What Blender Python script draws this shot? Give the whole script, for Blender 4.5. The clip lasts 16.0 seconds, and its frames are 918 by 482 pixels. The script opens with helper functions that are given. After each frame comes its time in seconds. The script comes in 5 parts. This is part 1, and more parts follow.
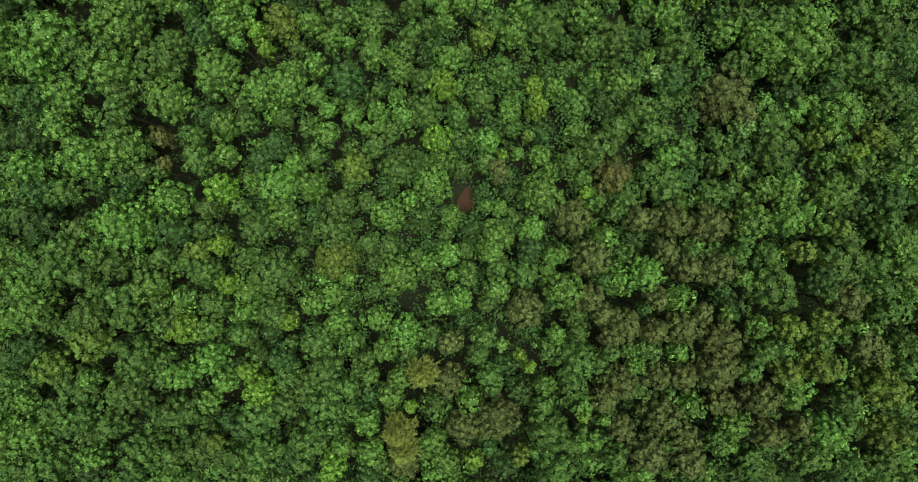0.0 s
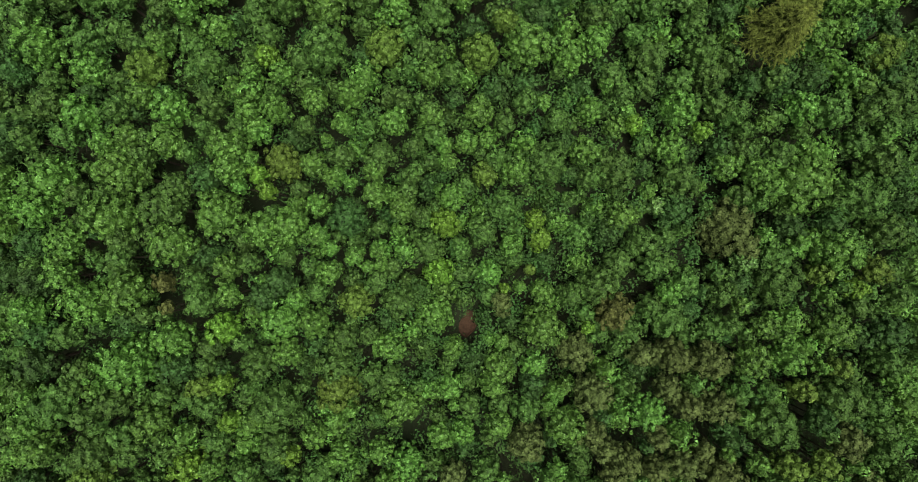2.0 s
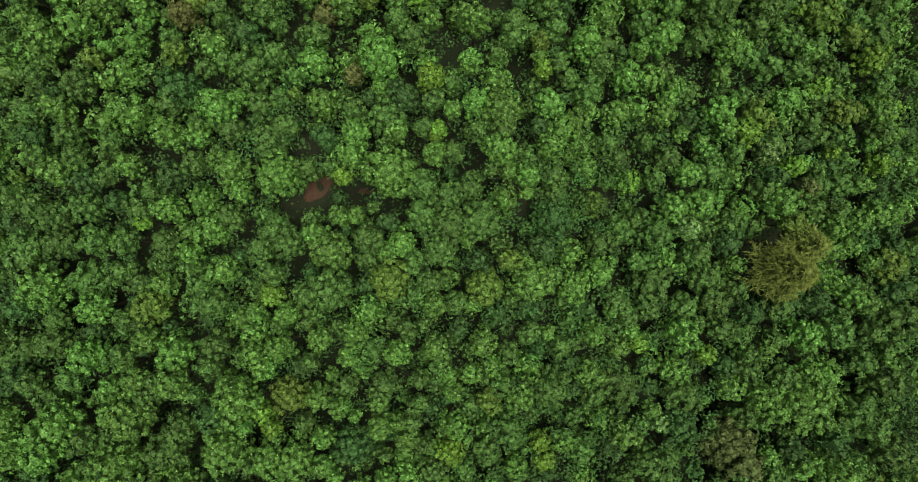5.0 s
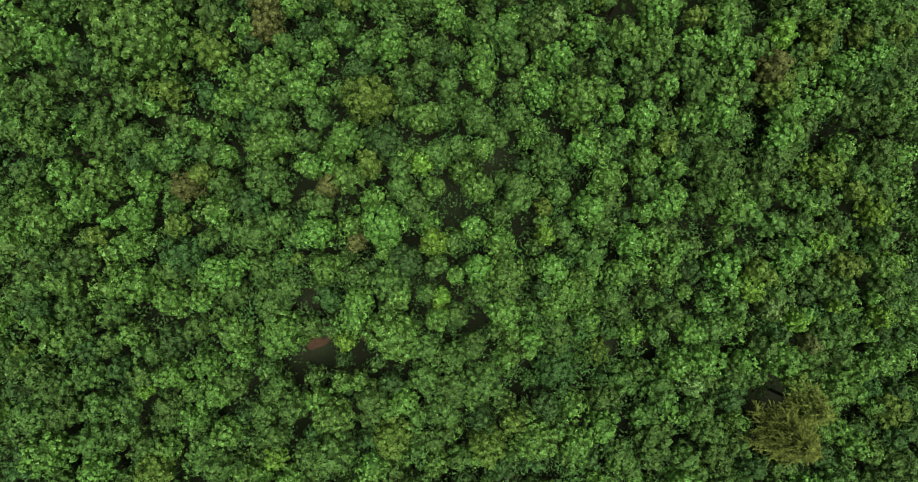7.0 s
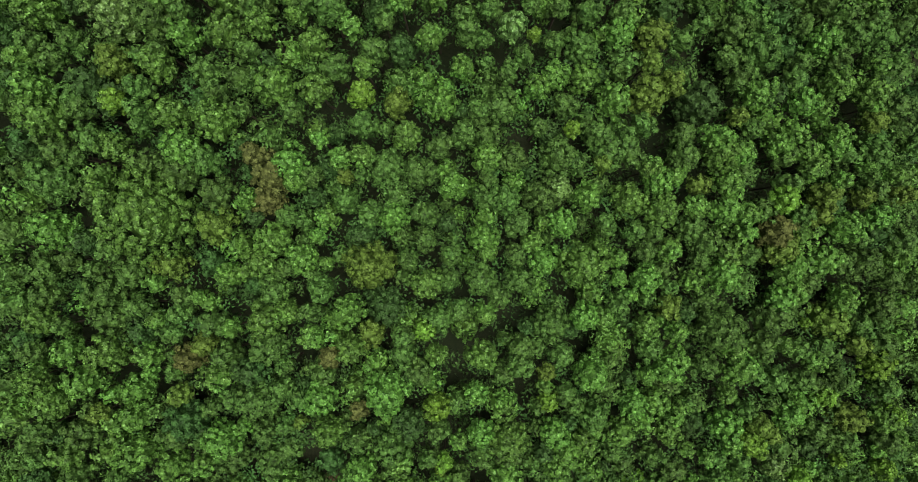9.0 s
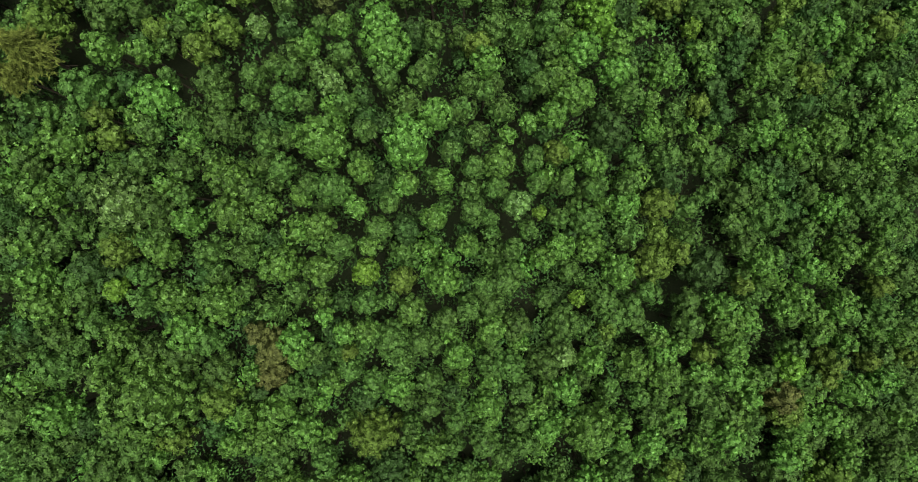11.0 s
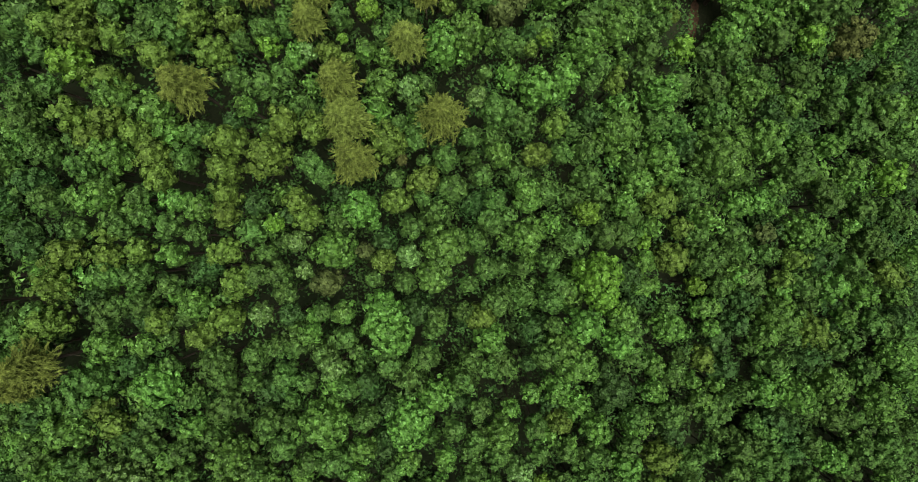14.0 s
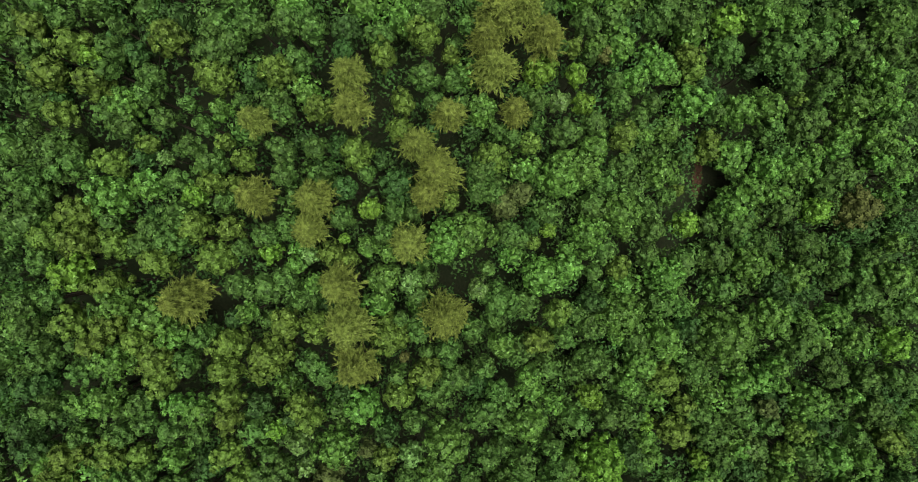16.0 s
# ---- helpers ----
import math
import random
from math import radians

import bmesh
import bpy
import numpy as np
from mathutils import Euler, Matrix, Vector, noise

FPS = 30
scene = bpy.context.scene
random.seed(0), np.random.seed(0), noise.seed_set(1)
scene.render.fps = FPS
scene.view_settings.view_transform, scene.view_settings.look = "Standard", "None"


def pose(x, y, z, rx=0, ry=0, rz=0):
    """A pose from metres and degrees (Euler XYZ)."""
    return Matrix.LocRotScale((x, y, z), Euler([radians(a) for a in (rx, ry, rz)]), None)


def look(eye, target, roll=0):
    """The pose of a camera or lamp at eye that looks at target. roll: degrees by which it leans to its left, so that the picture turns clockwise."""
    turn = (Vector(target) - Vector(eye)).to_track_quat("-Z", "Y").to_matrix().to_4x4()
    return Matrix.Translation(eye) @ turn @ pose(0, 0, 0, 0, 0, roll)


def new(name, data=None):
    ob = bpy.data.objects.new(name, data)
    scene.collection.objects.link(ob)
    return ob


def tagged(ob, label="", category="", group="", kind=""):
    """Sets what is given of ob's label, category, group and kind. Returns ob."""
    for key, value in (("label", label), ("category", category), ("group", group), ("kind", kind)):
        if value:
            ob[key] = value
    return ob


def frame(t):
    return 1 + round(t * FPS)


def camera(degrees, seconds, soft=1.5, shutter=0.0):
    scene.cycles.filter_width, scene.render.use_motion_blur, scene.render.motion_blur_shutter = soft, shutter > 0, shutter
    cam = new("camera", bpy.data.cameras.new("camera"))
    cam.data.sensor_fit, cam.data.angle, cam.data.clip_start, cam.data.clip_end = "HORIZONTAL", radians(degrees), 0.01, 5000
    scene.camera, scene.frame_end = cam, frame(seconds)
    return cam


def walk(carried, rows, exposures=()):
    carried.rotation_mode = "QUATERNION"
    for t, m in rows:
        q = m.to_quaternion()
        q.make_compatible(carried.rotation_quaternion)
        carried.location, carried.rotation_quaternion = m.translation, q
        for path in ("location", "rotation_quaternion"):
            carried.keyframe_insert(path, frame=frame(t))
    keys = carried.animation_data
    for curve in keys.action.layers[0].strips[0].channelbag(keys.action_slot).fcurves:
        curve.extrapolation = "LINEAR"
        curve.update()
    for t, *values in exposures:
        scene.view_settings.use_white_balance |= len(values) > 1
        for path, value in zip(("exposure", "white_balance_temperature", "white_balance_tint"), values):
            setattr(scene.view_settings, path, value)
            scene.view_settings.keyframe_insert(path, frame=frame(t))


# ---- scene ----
EXPOSURE = 1.56
cam = camera(72.0, 16.0, soft=0.74)
ROWS = [
    (0.0, -0.000, 0.000, 77.000, 0.000, 0.000, -0.000),
    (0.5, -0.123, 3.170, 77.032, -0.040, -0.064, 0.024),
    (1.0, -0.257, 6.526, 77.021, -0.061, -0.123, 0.039),
    (1.5, -0.369, 10.017, 76.987, -0.067, -0.183, 0.050),
    (2.0, -0.467, 13.576, 76.947, -0.072, -0.223, 0.062),
    (2.5, -0.543, 17.212, 76.928, -0.082, -0.247, 0.072),
    (3.0, -0.628, 20.919, 76.958, -0.095, -0.254, 0.079),
    (3.5, -0.720, 24.672, 76.999, -0.116, -0.255, 0.078),
    (4.0, -0.802, 28.436, 77.022, -0.135, -0.260, 0.069),
    (6.5, -1.199, 47.475, 77.067, -0.160, -0.258, -0.012),
    (7.0, -1.248, 51.267, 77.048, -0.172, -0.247, -0.007),
    (7.5, -1.284, 55.066, 77.018, -0.187, -0.227, 0.006),
    (8.0, -1.329, 58.861, 76.985, -0.199, -0.208, 0.027),
    (8.5, -1.386, 62.645, 76.955, -0.201, -0.207, 0.056),
    (11.0, -1.941, 81.482, 76.822, -0.154, -0.230, 0.218),
    (11.5, -2.014, 85.254, 76.780, -0.142, -0.231, 0.260),
    (12.0, -2.070, 89.024, 76.715, -0.137, -0.221, 0.308),
    (12.5, -2.099, 92.810, 76.663, -0.154, -0.208, 0.351),
    (13.0, -2.138, 96.634, 76.625, -0.202, -0.188, 0.412),
    (13.5, -2.186, 100.485, 76.602, -0.287, -0.159, 0.488),
    (14.0, -2.235, 104.360, 76.566, -0.402, -0.117, 0.554),
    (14.5, -2.269, 108.251, 76.508, -0.529, -0.074, 0.592),
    (15.0, -2.307, 112.170, 76.430, -0.662, -0.033, 0.621),
    (15.5, -2.366, 116.079, 76.351, -0.802, 0.004, 0.660),
    (16.0, -2.453, 120.000, 76.259, -0.950, 0.044, 0.691),
]
walk(cam, [(t, pose(x, y, z, rx, ry, rz)) for t, x, y, z, rx, ry, rz in ROWS], exposures=[(0.0, EXPOSURE), (16.0, EXPOSURE)])

# ---- light: an overcast sky with a wide, weak sun high up behind thin cloud ----
world = bpy.data.worlds.new("overcast_sky")
world.use_nodes = True
scene.world = world
wn, wl = world.node_tree.nodes, world.node_tree.links
sky = wn.new("ShaderNodeTexSky")
sky.sky_type = "NISHITA"
sky.sun_disc = False
sky.sun_elevation, sky.sun_rotation = radians(82), radians(120)
sky.air_density, sky.dust_density, sky.ozone_density = 1.0, 6.0, 0.6
haze = wn.new("ShaderNodeHueSaturation")
haze.inputs["Saturation"].default_value = 0.45
wl.new(sky.outputs[0], haze.inputs["Color"]), wl.new(haze.outputs[0], wn["Background"].inputs["Color"])
wn["Background"].inputs["Strength"].default_value = 0.028

sun = new("sun", bpy.data.lights.new("sun", "SUN"))
sun.data.energy, sun.data.angle, sun.data.color = 2.15, radians(42), (1.0, 0.96, 0.88)
sun.matrix_world = look((7, -4, 62), (0, 0, 0))


# ---- the lie of the land: a slope that rises ahead and falls away to the east ----
def canopy(x, y):
    v = y - 60
    return 22.099 - 0.0963 * x + 0.1035 * v - 0.000293 * x * x - 0.001129 * x * v + 0.000107 * v * v


def soft_clamp(u, limit):
    return u / (1 + (abs(u) / limit) ** 4) ** 0.25


def land(x, y):
    u, v = soft_clamp(x, 105), 60 + soft_clamp(y - 60, 140)
    return canopy(u, v) - 9.3 + 0.35 * noise.noise((x * 0.12, y * 0.12, 3.1)) + 0.12 * noise.noise((x * 0.5, y * 0.5, 7.7))


# ---- materials ----
def nodes_of(name):
    m = bpy.data.materials.new(name)
    m.use_nodes = True
    return m, m.node_tree.nodes, m.node_tree.links


def math_node(n, l, op, a, b):
    q = n.new("ShaderNodeMath")
    q.operation = op
    for i, v in enumerate((a, b)):
        if isinstance(v, (int, float)):
            q.inputs[i].default_value = v
        else:
            l.new(v, q.inputs[i])
    return q.outputs[0]


def leaf_material(name, low, high, rough=0.5, gloss=0.35, sheer=0.10, spread=0.7, glints=0.0, joined=False):
    """Foliage between two colours: one tint a tree, a shift from spray to spray, and a mottle of clumps. Shade between
    clumps and highlight flecks are put into the colour too.
    """
    m, n, l = nodes_of(name)
    info, geo = n.new("ShaderNodeObjectInfo"), n.new("ShaderNodeNewGeometry")
    mott = n.new("ShaderNodeTexNoise")
    mott.inputs["Scale"].default_value, mott.inputs["Detail"].default_value = 1.3, 1.5
    l.new(geo.outputs["Position"], mott.inputs["Vector"])
    ramp = n.new("ShaderNodeMix")
    ramp.data_type = "RGBA"
    ramp.inputs[6].default_value, ramp.inputs[7].default_value = (*low, 1), (*high, 1)
    each = info.outputs["Random"]
    if joined:
        spot = n.new("ShaderNodeTexNoise")
        spot.inputs["Scale"].default_value, spot.inputs["Detail"].default_value = 0.35, 0.0
        l.new(geo.outputs["Position"], spot.inputs["Vector"])
        each = math_node(n, l, "MULTIPLY", math_node(n, l, "SUBTRACT", spot.outputs[0], 0.25), 2.0)
    tint = math_node(n, l, "MULTIPLY", each, 0.55)
    leafy = math_node(n, l, "MULTIPLY", geo.outputs["Random Per Island"], 0.3)
    clump = math_node(n, l, "MULTIPLY", math_node(n, l, "SUBTRACT", mott.outputs[0], 0.33), 0.8)
    l.new(math_node(n, l, "ADD", math_node(n, l, "ADD", tint, leafy), clump), ramp.inputs[0])
    hsv = n.new("ShaderNodeHueSaturation")
    white = n.new("ShaderNodeTexWhiteNoise")
    white.noise_dimensions = "1D"
    l.new(math_node(n, l, "MULTIPLY", geo.outputs["Random Per Island"], 917.0), white.inputs["W"])
    # One spray in ten is coloured brighter: highlight flecks painted on the crown.
    young = math_node(n, l, "MULTIPLY", math_node(n, l, "GREATER_THAN", white.outputs["Value"], 0.9), glints)
    # Clump-sized noise: leaf mottle plus light and dark between clumps, put into the colour.
    clump_noise = n.new("ShaderNodeTexNoise")
    clump_noise.inputs["Scale"].default_value, clump_noise.inputs["Detail"].default_value = 2.9, 0.5
    l.new(geo.outputs["Position"], clump_noise.inputs["Vector"])
    mottle_shade = math_node(n, l, "MULTIPLY", math_node(n, l, "SUBTRACT", clump_noise.outputs[0], 0.5), 2.2)
    shade = math_node(n, l, "ADD", math_node(n, l, "ADD", math_node(n, l, "MULTIPLY", white.outputs["Value"], 0.6 * spread), 1 - 0.3 * spread), mottle_shade)
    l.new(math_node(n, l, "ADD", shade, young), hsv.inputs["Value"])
    l.new(math_node(n, l, "SUBTRACT", 1.0, math_node(n, l, "MULTIPLY", young, 0.12)), hsv.inputs["Saturation"])
    l.new(math_node(n, l, "ADD", math_node(n, l, "MULTIPLY", each, 0.024), 0.488), hsv.inputs["Hue"])
    l.new(ramp.outputs[2], hsv.inputs["Color"])
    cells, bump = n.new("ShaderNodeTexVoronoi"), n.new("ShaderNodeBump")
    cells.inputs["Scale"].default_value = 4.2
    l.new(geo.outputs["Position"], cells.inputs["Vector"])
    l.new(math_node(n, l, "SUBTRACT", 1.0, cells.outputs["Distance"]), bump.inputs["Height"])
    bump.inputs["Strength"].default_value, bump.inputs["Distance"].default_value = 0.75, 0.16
    p = n["Principled BSDF"]
    p.inputs["Roughness"].default_value, p.inputs["Specular IOR Level"].default_value = rough, gloss
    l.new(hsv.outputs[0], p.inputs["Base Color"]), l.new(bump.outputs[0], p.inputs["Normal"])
    thin, mix = n.new("ShaderNodeBsdfTranslucent"), n.new("ShaderNodeMixShader")
    l.new(hsv.outputs[0], thin.inputs["Color"])
    mix.inputs[0].default_value = sheer
    l.new(p.outputs[0], mix.inputs[1]), l.new(thin.outputs[0], mix.inputs[2])
    l.new(mix.outputs[0], n["Material Output"].inputs["Surface"])
    return m


def bark_material():
    m, n, l = nodes_of("bark")
    tex, ramp, bump = n.new("ShaderNodeTexNoise"), n.new("ShaderNodeValToRGB"), n.new("ShaderNodeBump")
    co, mp = n.new("ShaderNodeTexCoord"), n.new("ShaderNodeMapping")
    mp.inputs["Scale"].default_value = (9, 9, 1.2)
    l.new(co.outputs["Object"], mp.inputs["Vector"]), l.new(mp.outputs[0], tex.inputs["Vector"])
    tex.inputs["Scale"].default_value, tex.inputs["Detail"].default_value = 2.0, 6.0
    ramp.color_ramp.elements[0].color, ramp.color_ramp.elements[1].color = (0.03, 0.024, 0.018, 1), (0.11, 0.09, 0.065, 1)
    l.new(tex.outputs[0], ramp.inputs[0]), l.new(ramp.outputs[0], n["Principled BSDF"].inputs["Base Color"])
    l.new(tex.outputs[0], bump.inputs["Height"]), l.new(bump.outputs[0], n["Principled BSDF"].inputs["Normal"])
    n["Principled BSDF"].inputs["Roughness"].default_value, n["Principled BSDF"].inputs["Specular IOR Level"].default_value = 0.9, 0.15
    return m


def soil_material(name, low, high, herbs):
    m, n, l = nodes_of(name)
    co = n.new("ShaderNodeTexCoord")
    broad, fine, ramp, mix, bump = (n.new("ShaderNodeTexNoise"), n.new("ShaderNodeTexNoise"), n.new("ShaderNodeValToRGB"), n.new("ShaderNodeMix"),
                                    n.new("ShaderNodeBump"))
    for tex, scale, detail in ((broad, 0.22, 4), (fine, 5.0, 8)):
        tex.inputs["Scale"].default_value, tex.inputs["Detail"].default_value = scale, detail
        l.new(co.outputs["Object"], tex.inputs["Vector"])
    e = ramp.color_ramp.elements
    e[0].position, e[0].color = 0.3, low
    e[1].position, e[1].color = 0.7, high
    l.new(fine.outputs[0], ramp.inputs[0])
    mix.data_type = "RGBA"
    mix.inputs[7].default_value = herbs
    l.new(ramp.outputs[0], mix.inputs[6]), l.new(math_node(n, l, "SUBTRACT", broad.outputs[0], 0.3), mix.inputs[0])
    p = n["Principled BSDF"]
    l.new(mix.outputs[2], p.inputs["Base Color"]), l.new(fine.outputs[0], bump.inputs["Height"]), l.new(bump.outputs[0], p.inputs["Normal"])
    bump.inputs["Strength"].default_value, p.inputs["Roughness"].default_value = 0.6, 0.95
    p.inputs["Specular IOR Level"].default_value = 0.08
    return m


TINTS = {
    "fresh": ((0.034, 0.090, 0.0157), (0.084, 0.186, 0.0280), 0.6, 0.18, 0.10, 0.52, 0.75),
    "leafy": ((0.028, 0.070, 0.0148), (0.063, 0.130, 0.0242), 0.65, 0.15, 0.10, 0.48, 0.5),
    "dusky": ((0.020, 0.052, 0.0123), (0.039, 0.090, 0.0202), 0.65, 0.15, 0.10, 0.46, 0.3),
    "lime": ((0.050, 0.120, 0.0134), (0.100, 0.200, 0.0224), 0.6, 0.15, 0.10, 0.52, 0.75),
    "khaki": ((0.046, 0.090, 0.0150), (0.086, 0.144, 0.0230), 0.65, 0.12, 0.10, 0.5, 0.5),
    "olive": ((0.045, 0.072, 0.0195), (0.078, 0.107, 0.0305), 0.7, 0.1, 0.10, 0.36, 0.25),
    "russet": ((0.050, 0.066, 0.0179), (0.086, 0.098, 0.0269), 0.7, 0.1, 0.10, 0.36, 0.35),
    "larch": ((0.068, 0.100, 0.0182), (0.126, 0.164, 0.0315), 0.75, 0.1, 0.12, 0.5, 0.4),
    "pale": ((0.046, 0.108, 0.0224), (0.098, 0.182, 0.0403), 0.5, 0.28, 0.10, 0.5, 0.9),
    "shrub": ((0.019, 0.050, 0.0110), (0.040, 0.094, 0.0200), 0.65, 0.12, 0.10, 0.4),
}
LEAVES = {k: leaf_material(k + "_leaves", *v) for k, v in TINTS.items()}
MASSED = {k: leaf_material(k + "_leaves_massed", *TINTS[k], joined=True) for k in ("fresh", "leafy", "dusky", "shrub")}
BARK = bark_material()
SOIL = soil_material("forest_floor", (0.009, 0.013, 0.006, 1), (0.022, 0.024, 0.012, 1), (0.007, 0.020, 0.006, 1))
EARTH = soil_material("red_earth", (0.030, 0.018, 0.011, 1), (0.066, 0.036, 0.022, 1), (0.026, 0.024, 0.012, 1))


# ---- mesh helpers ----
def quad_mesh(name, verts, faces, materials, index=None):
    """A mesh from arrays of corners and of faces, all with three corners or all with four."""
    me = bpy.data.meshes.new(name)
    faces = np.asarray(faces, np.int32)
    count, corners = faces.shape
    me.vertices.add(len(verts)), me.loops.add(faces.size), me.polygons.add(count)
    me.vertices.foreach_set("co", np.asarray(verts, np.float32).ravel())
    me.loops.foreach_set("vertex_index", faces.ravel())
    me.polygons.foreach_set("loop_start", np.arange(0, faces.size, corners, dtype=np.int32))
    if index is not None:
        me.polygons.foreach_set("material_index", np.asarray(index, np.int32))
    for m in materials:
        me.materials.append(m)
    me.polygons.foreach_set("use_smooth", np.ones(count, bool))
    me.update(calc_edges=True)
    return me


def unit(v):
    return v / np.maximum(np.linalg.norm(v, axis=-1, keepdims=True), 1e-9)


def sprays(rng, centre, normal, length, width, droop=0.2, along=None):
    """One small pointed leaf spray of three corners at each centre, facing along its normal, pointing along the given way or any way."""
    k = len(centre)
    u = unit(np.cross(normal, rng.normal(size=(k, 3)))) if along is None else unit(along - normal * np.sum(along * normal, 1, keepdims=True))
    v = np.cross(normal, u)
    ln, wd = length[:, None], width[:, None]
    tip = centre + u * ln * 0.62 - normal * ln * droop
    back = centre - u * ln * 0.38
    verts = np.stack([back + v * wd * 0.5, tip, back - v * wd * 0.5], 1).reshape(-1, 3)
    return verts, np.arange(k * 3).reshape(k, 3)


def dome_points(rng, count, low):
    """Even directions over a ball above the height low (-1 to 1), with a little scatter."""
    i = np.arange(count) + 0.5
    z = 1 - (1 - low) * i / count
    a = i * 2.399963 + rng.uniform(0, 6.28)
    s = np.sqrt(np.maximum(0, 1 - z * z))
    d = np.stack([s * np.cos(a), s * np.sin(a), z], 1)
    return unit(d + rng.normal(scale=0.55 / math.sqrt(count), size=d.shape))


def ball(detail):
    """Corners and triangles of a unit ball: eight faces, or thirty-two for detail 1, and so on."""
    verts = [(1, 0, 0), (0, 1, 0), (-1, 0, 0), (0, -1, 0), (0, 0, 1), (0, 0, -1)]
    faces = [(i, (i + 1) % 4, 4) for i in range(4)] + [((i + 1) % 4, i, 5) for i in range(4)]
    for _ in range(detail):
        finer = []
        for f in faces:
            mid = []
            for i in range(3):
                m = unit(np.array(verts[f[i]], float) + np.array(verts[f[(i + 1) % 3]], float))
                verts.append(tuple(m))
                mid.append(len(verts) - 1)
            finer += [(f[0], mid[0], mid[2]), (f[1], mid[1], mid[0]), (f[2], mid[2], mid[1]), tuple(mid)]
        faces = finer
    return np.array(verts, float), np.array(faces)


def crown_arrays(rng, radius, style):
    """A broadleaf crown, its widest place at z = 0: boughs of leaf sprays over a lumpy dome, thinner below.
    The dense heart of twigs and leaves comes first, then the sprays, then the solid clumps under them."""
    rise, drop = 1.6 * radius + 0.6, 1.1 * radius + 0.9
    lobe = {"spiky": 0.36, "lobed": 0.43}[style] * (0.75 + 0.25 * min(2.0, radius / 1.6))
    count = max(14, int(2.5 * (radius / lobe) ** 2))
    d = dome_points(rng, count, -0.4)
    az = np.arctan2(d[:, 1], d[:, 0])
    ph = rng.uniform(0, 6.28, 3)

    def lump(a):
        return 1 + 0.08 * np.sin(2 * a + ph[0]) + 0.06 * np.sin(3 * a + ph[1]) + 0.05 * np.sin(5 * a + ph[2])

    reach = (1 - 0.36 * rng.random(count) ** 1.2) * lump(az)
    girth = max(0.55 * radius, radius - 0.8 * lobe) * reach
    hub = d * np.stack([girth, girth, np.where(d[:, 2] > 0, rise, drop) * reach * 0.88], 1)
    size = lobe * rng.uniform(0.7, 1.15, count)
    face = unit(d / np.array([1.0, 1.0, rise / radius]))
    per = max(9, int(DENSITY * radius ** 2 / count))
    many = count * per
    own = np.repeat(np.arange(count), per)
    out = unit(rng.normal(size=(many, 3)) + d[own] * 1.1 + np.array([0, 0, 0.8]))
    centre = hub[own] + out * size[own][:, None] * (0.80 + 0.28 * rng.random((many, 1))) * np.array([1.0, 1.0, 0.8])
    if style == "spiky":
        length, width, jitter = rng.uniform(0.18, 0.33, many), rng.uniform(0.14, 0.22, many), 0.30
    else:
        length, width, jitter = rng.uniform(0.16, 0.29, many), rng.uniform(0.14, 0.21, many), 0.25
    normal = unit(out * 1.3 + face[own] * 0.55 + rng.normal(scale=jitter, size=(many, 3)))
    leaf_v, leaf_f = sprays(rng, centre, normal, length, width, 0.15, rng.normal(size=(many, 3)))
    bv, bf = ball(1)
    heart = bv * np.stack([*[0.62 * radius * lump(np.arctan2(bv[:, 1], bv[:, 0]))] * 2, np.where(bv[:, 2] > 0, 0.62 * rise, 0.5 * drop)], 1)
    heart = heart * (1 + 0.08 * np.sin(bv @ rng.normal(scale=3.2, size=(3, 5)) + rng.uniform(0, 6.28, 5)).sum(1, keepdims=True) / 2.2)
    ov, of = ball(0)
    turn = np.linalg.qr(rng.normal(size=(count, 3, 3)))[0]
    clump = hub[:, None, :] * 0.97 + np.einsum("kij,vj->kvi", turn, ov) * (0.74 * size)[:, None, None]
    of = of[None] + (np.arange(count) * len(ov))[:, None, None]
    verts = np.concatenate([heart, leaf_v, clump.reshape(-1, 3)])
    faces = np.concatenate([bf, leaf_f + len(heart), of.reshape(-1, 3) + len(heart) + len(leaf_v)])
    return verts, faces, len(bf), len(leaf_f)


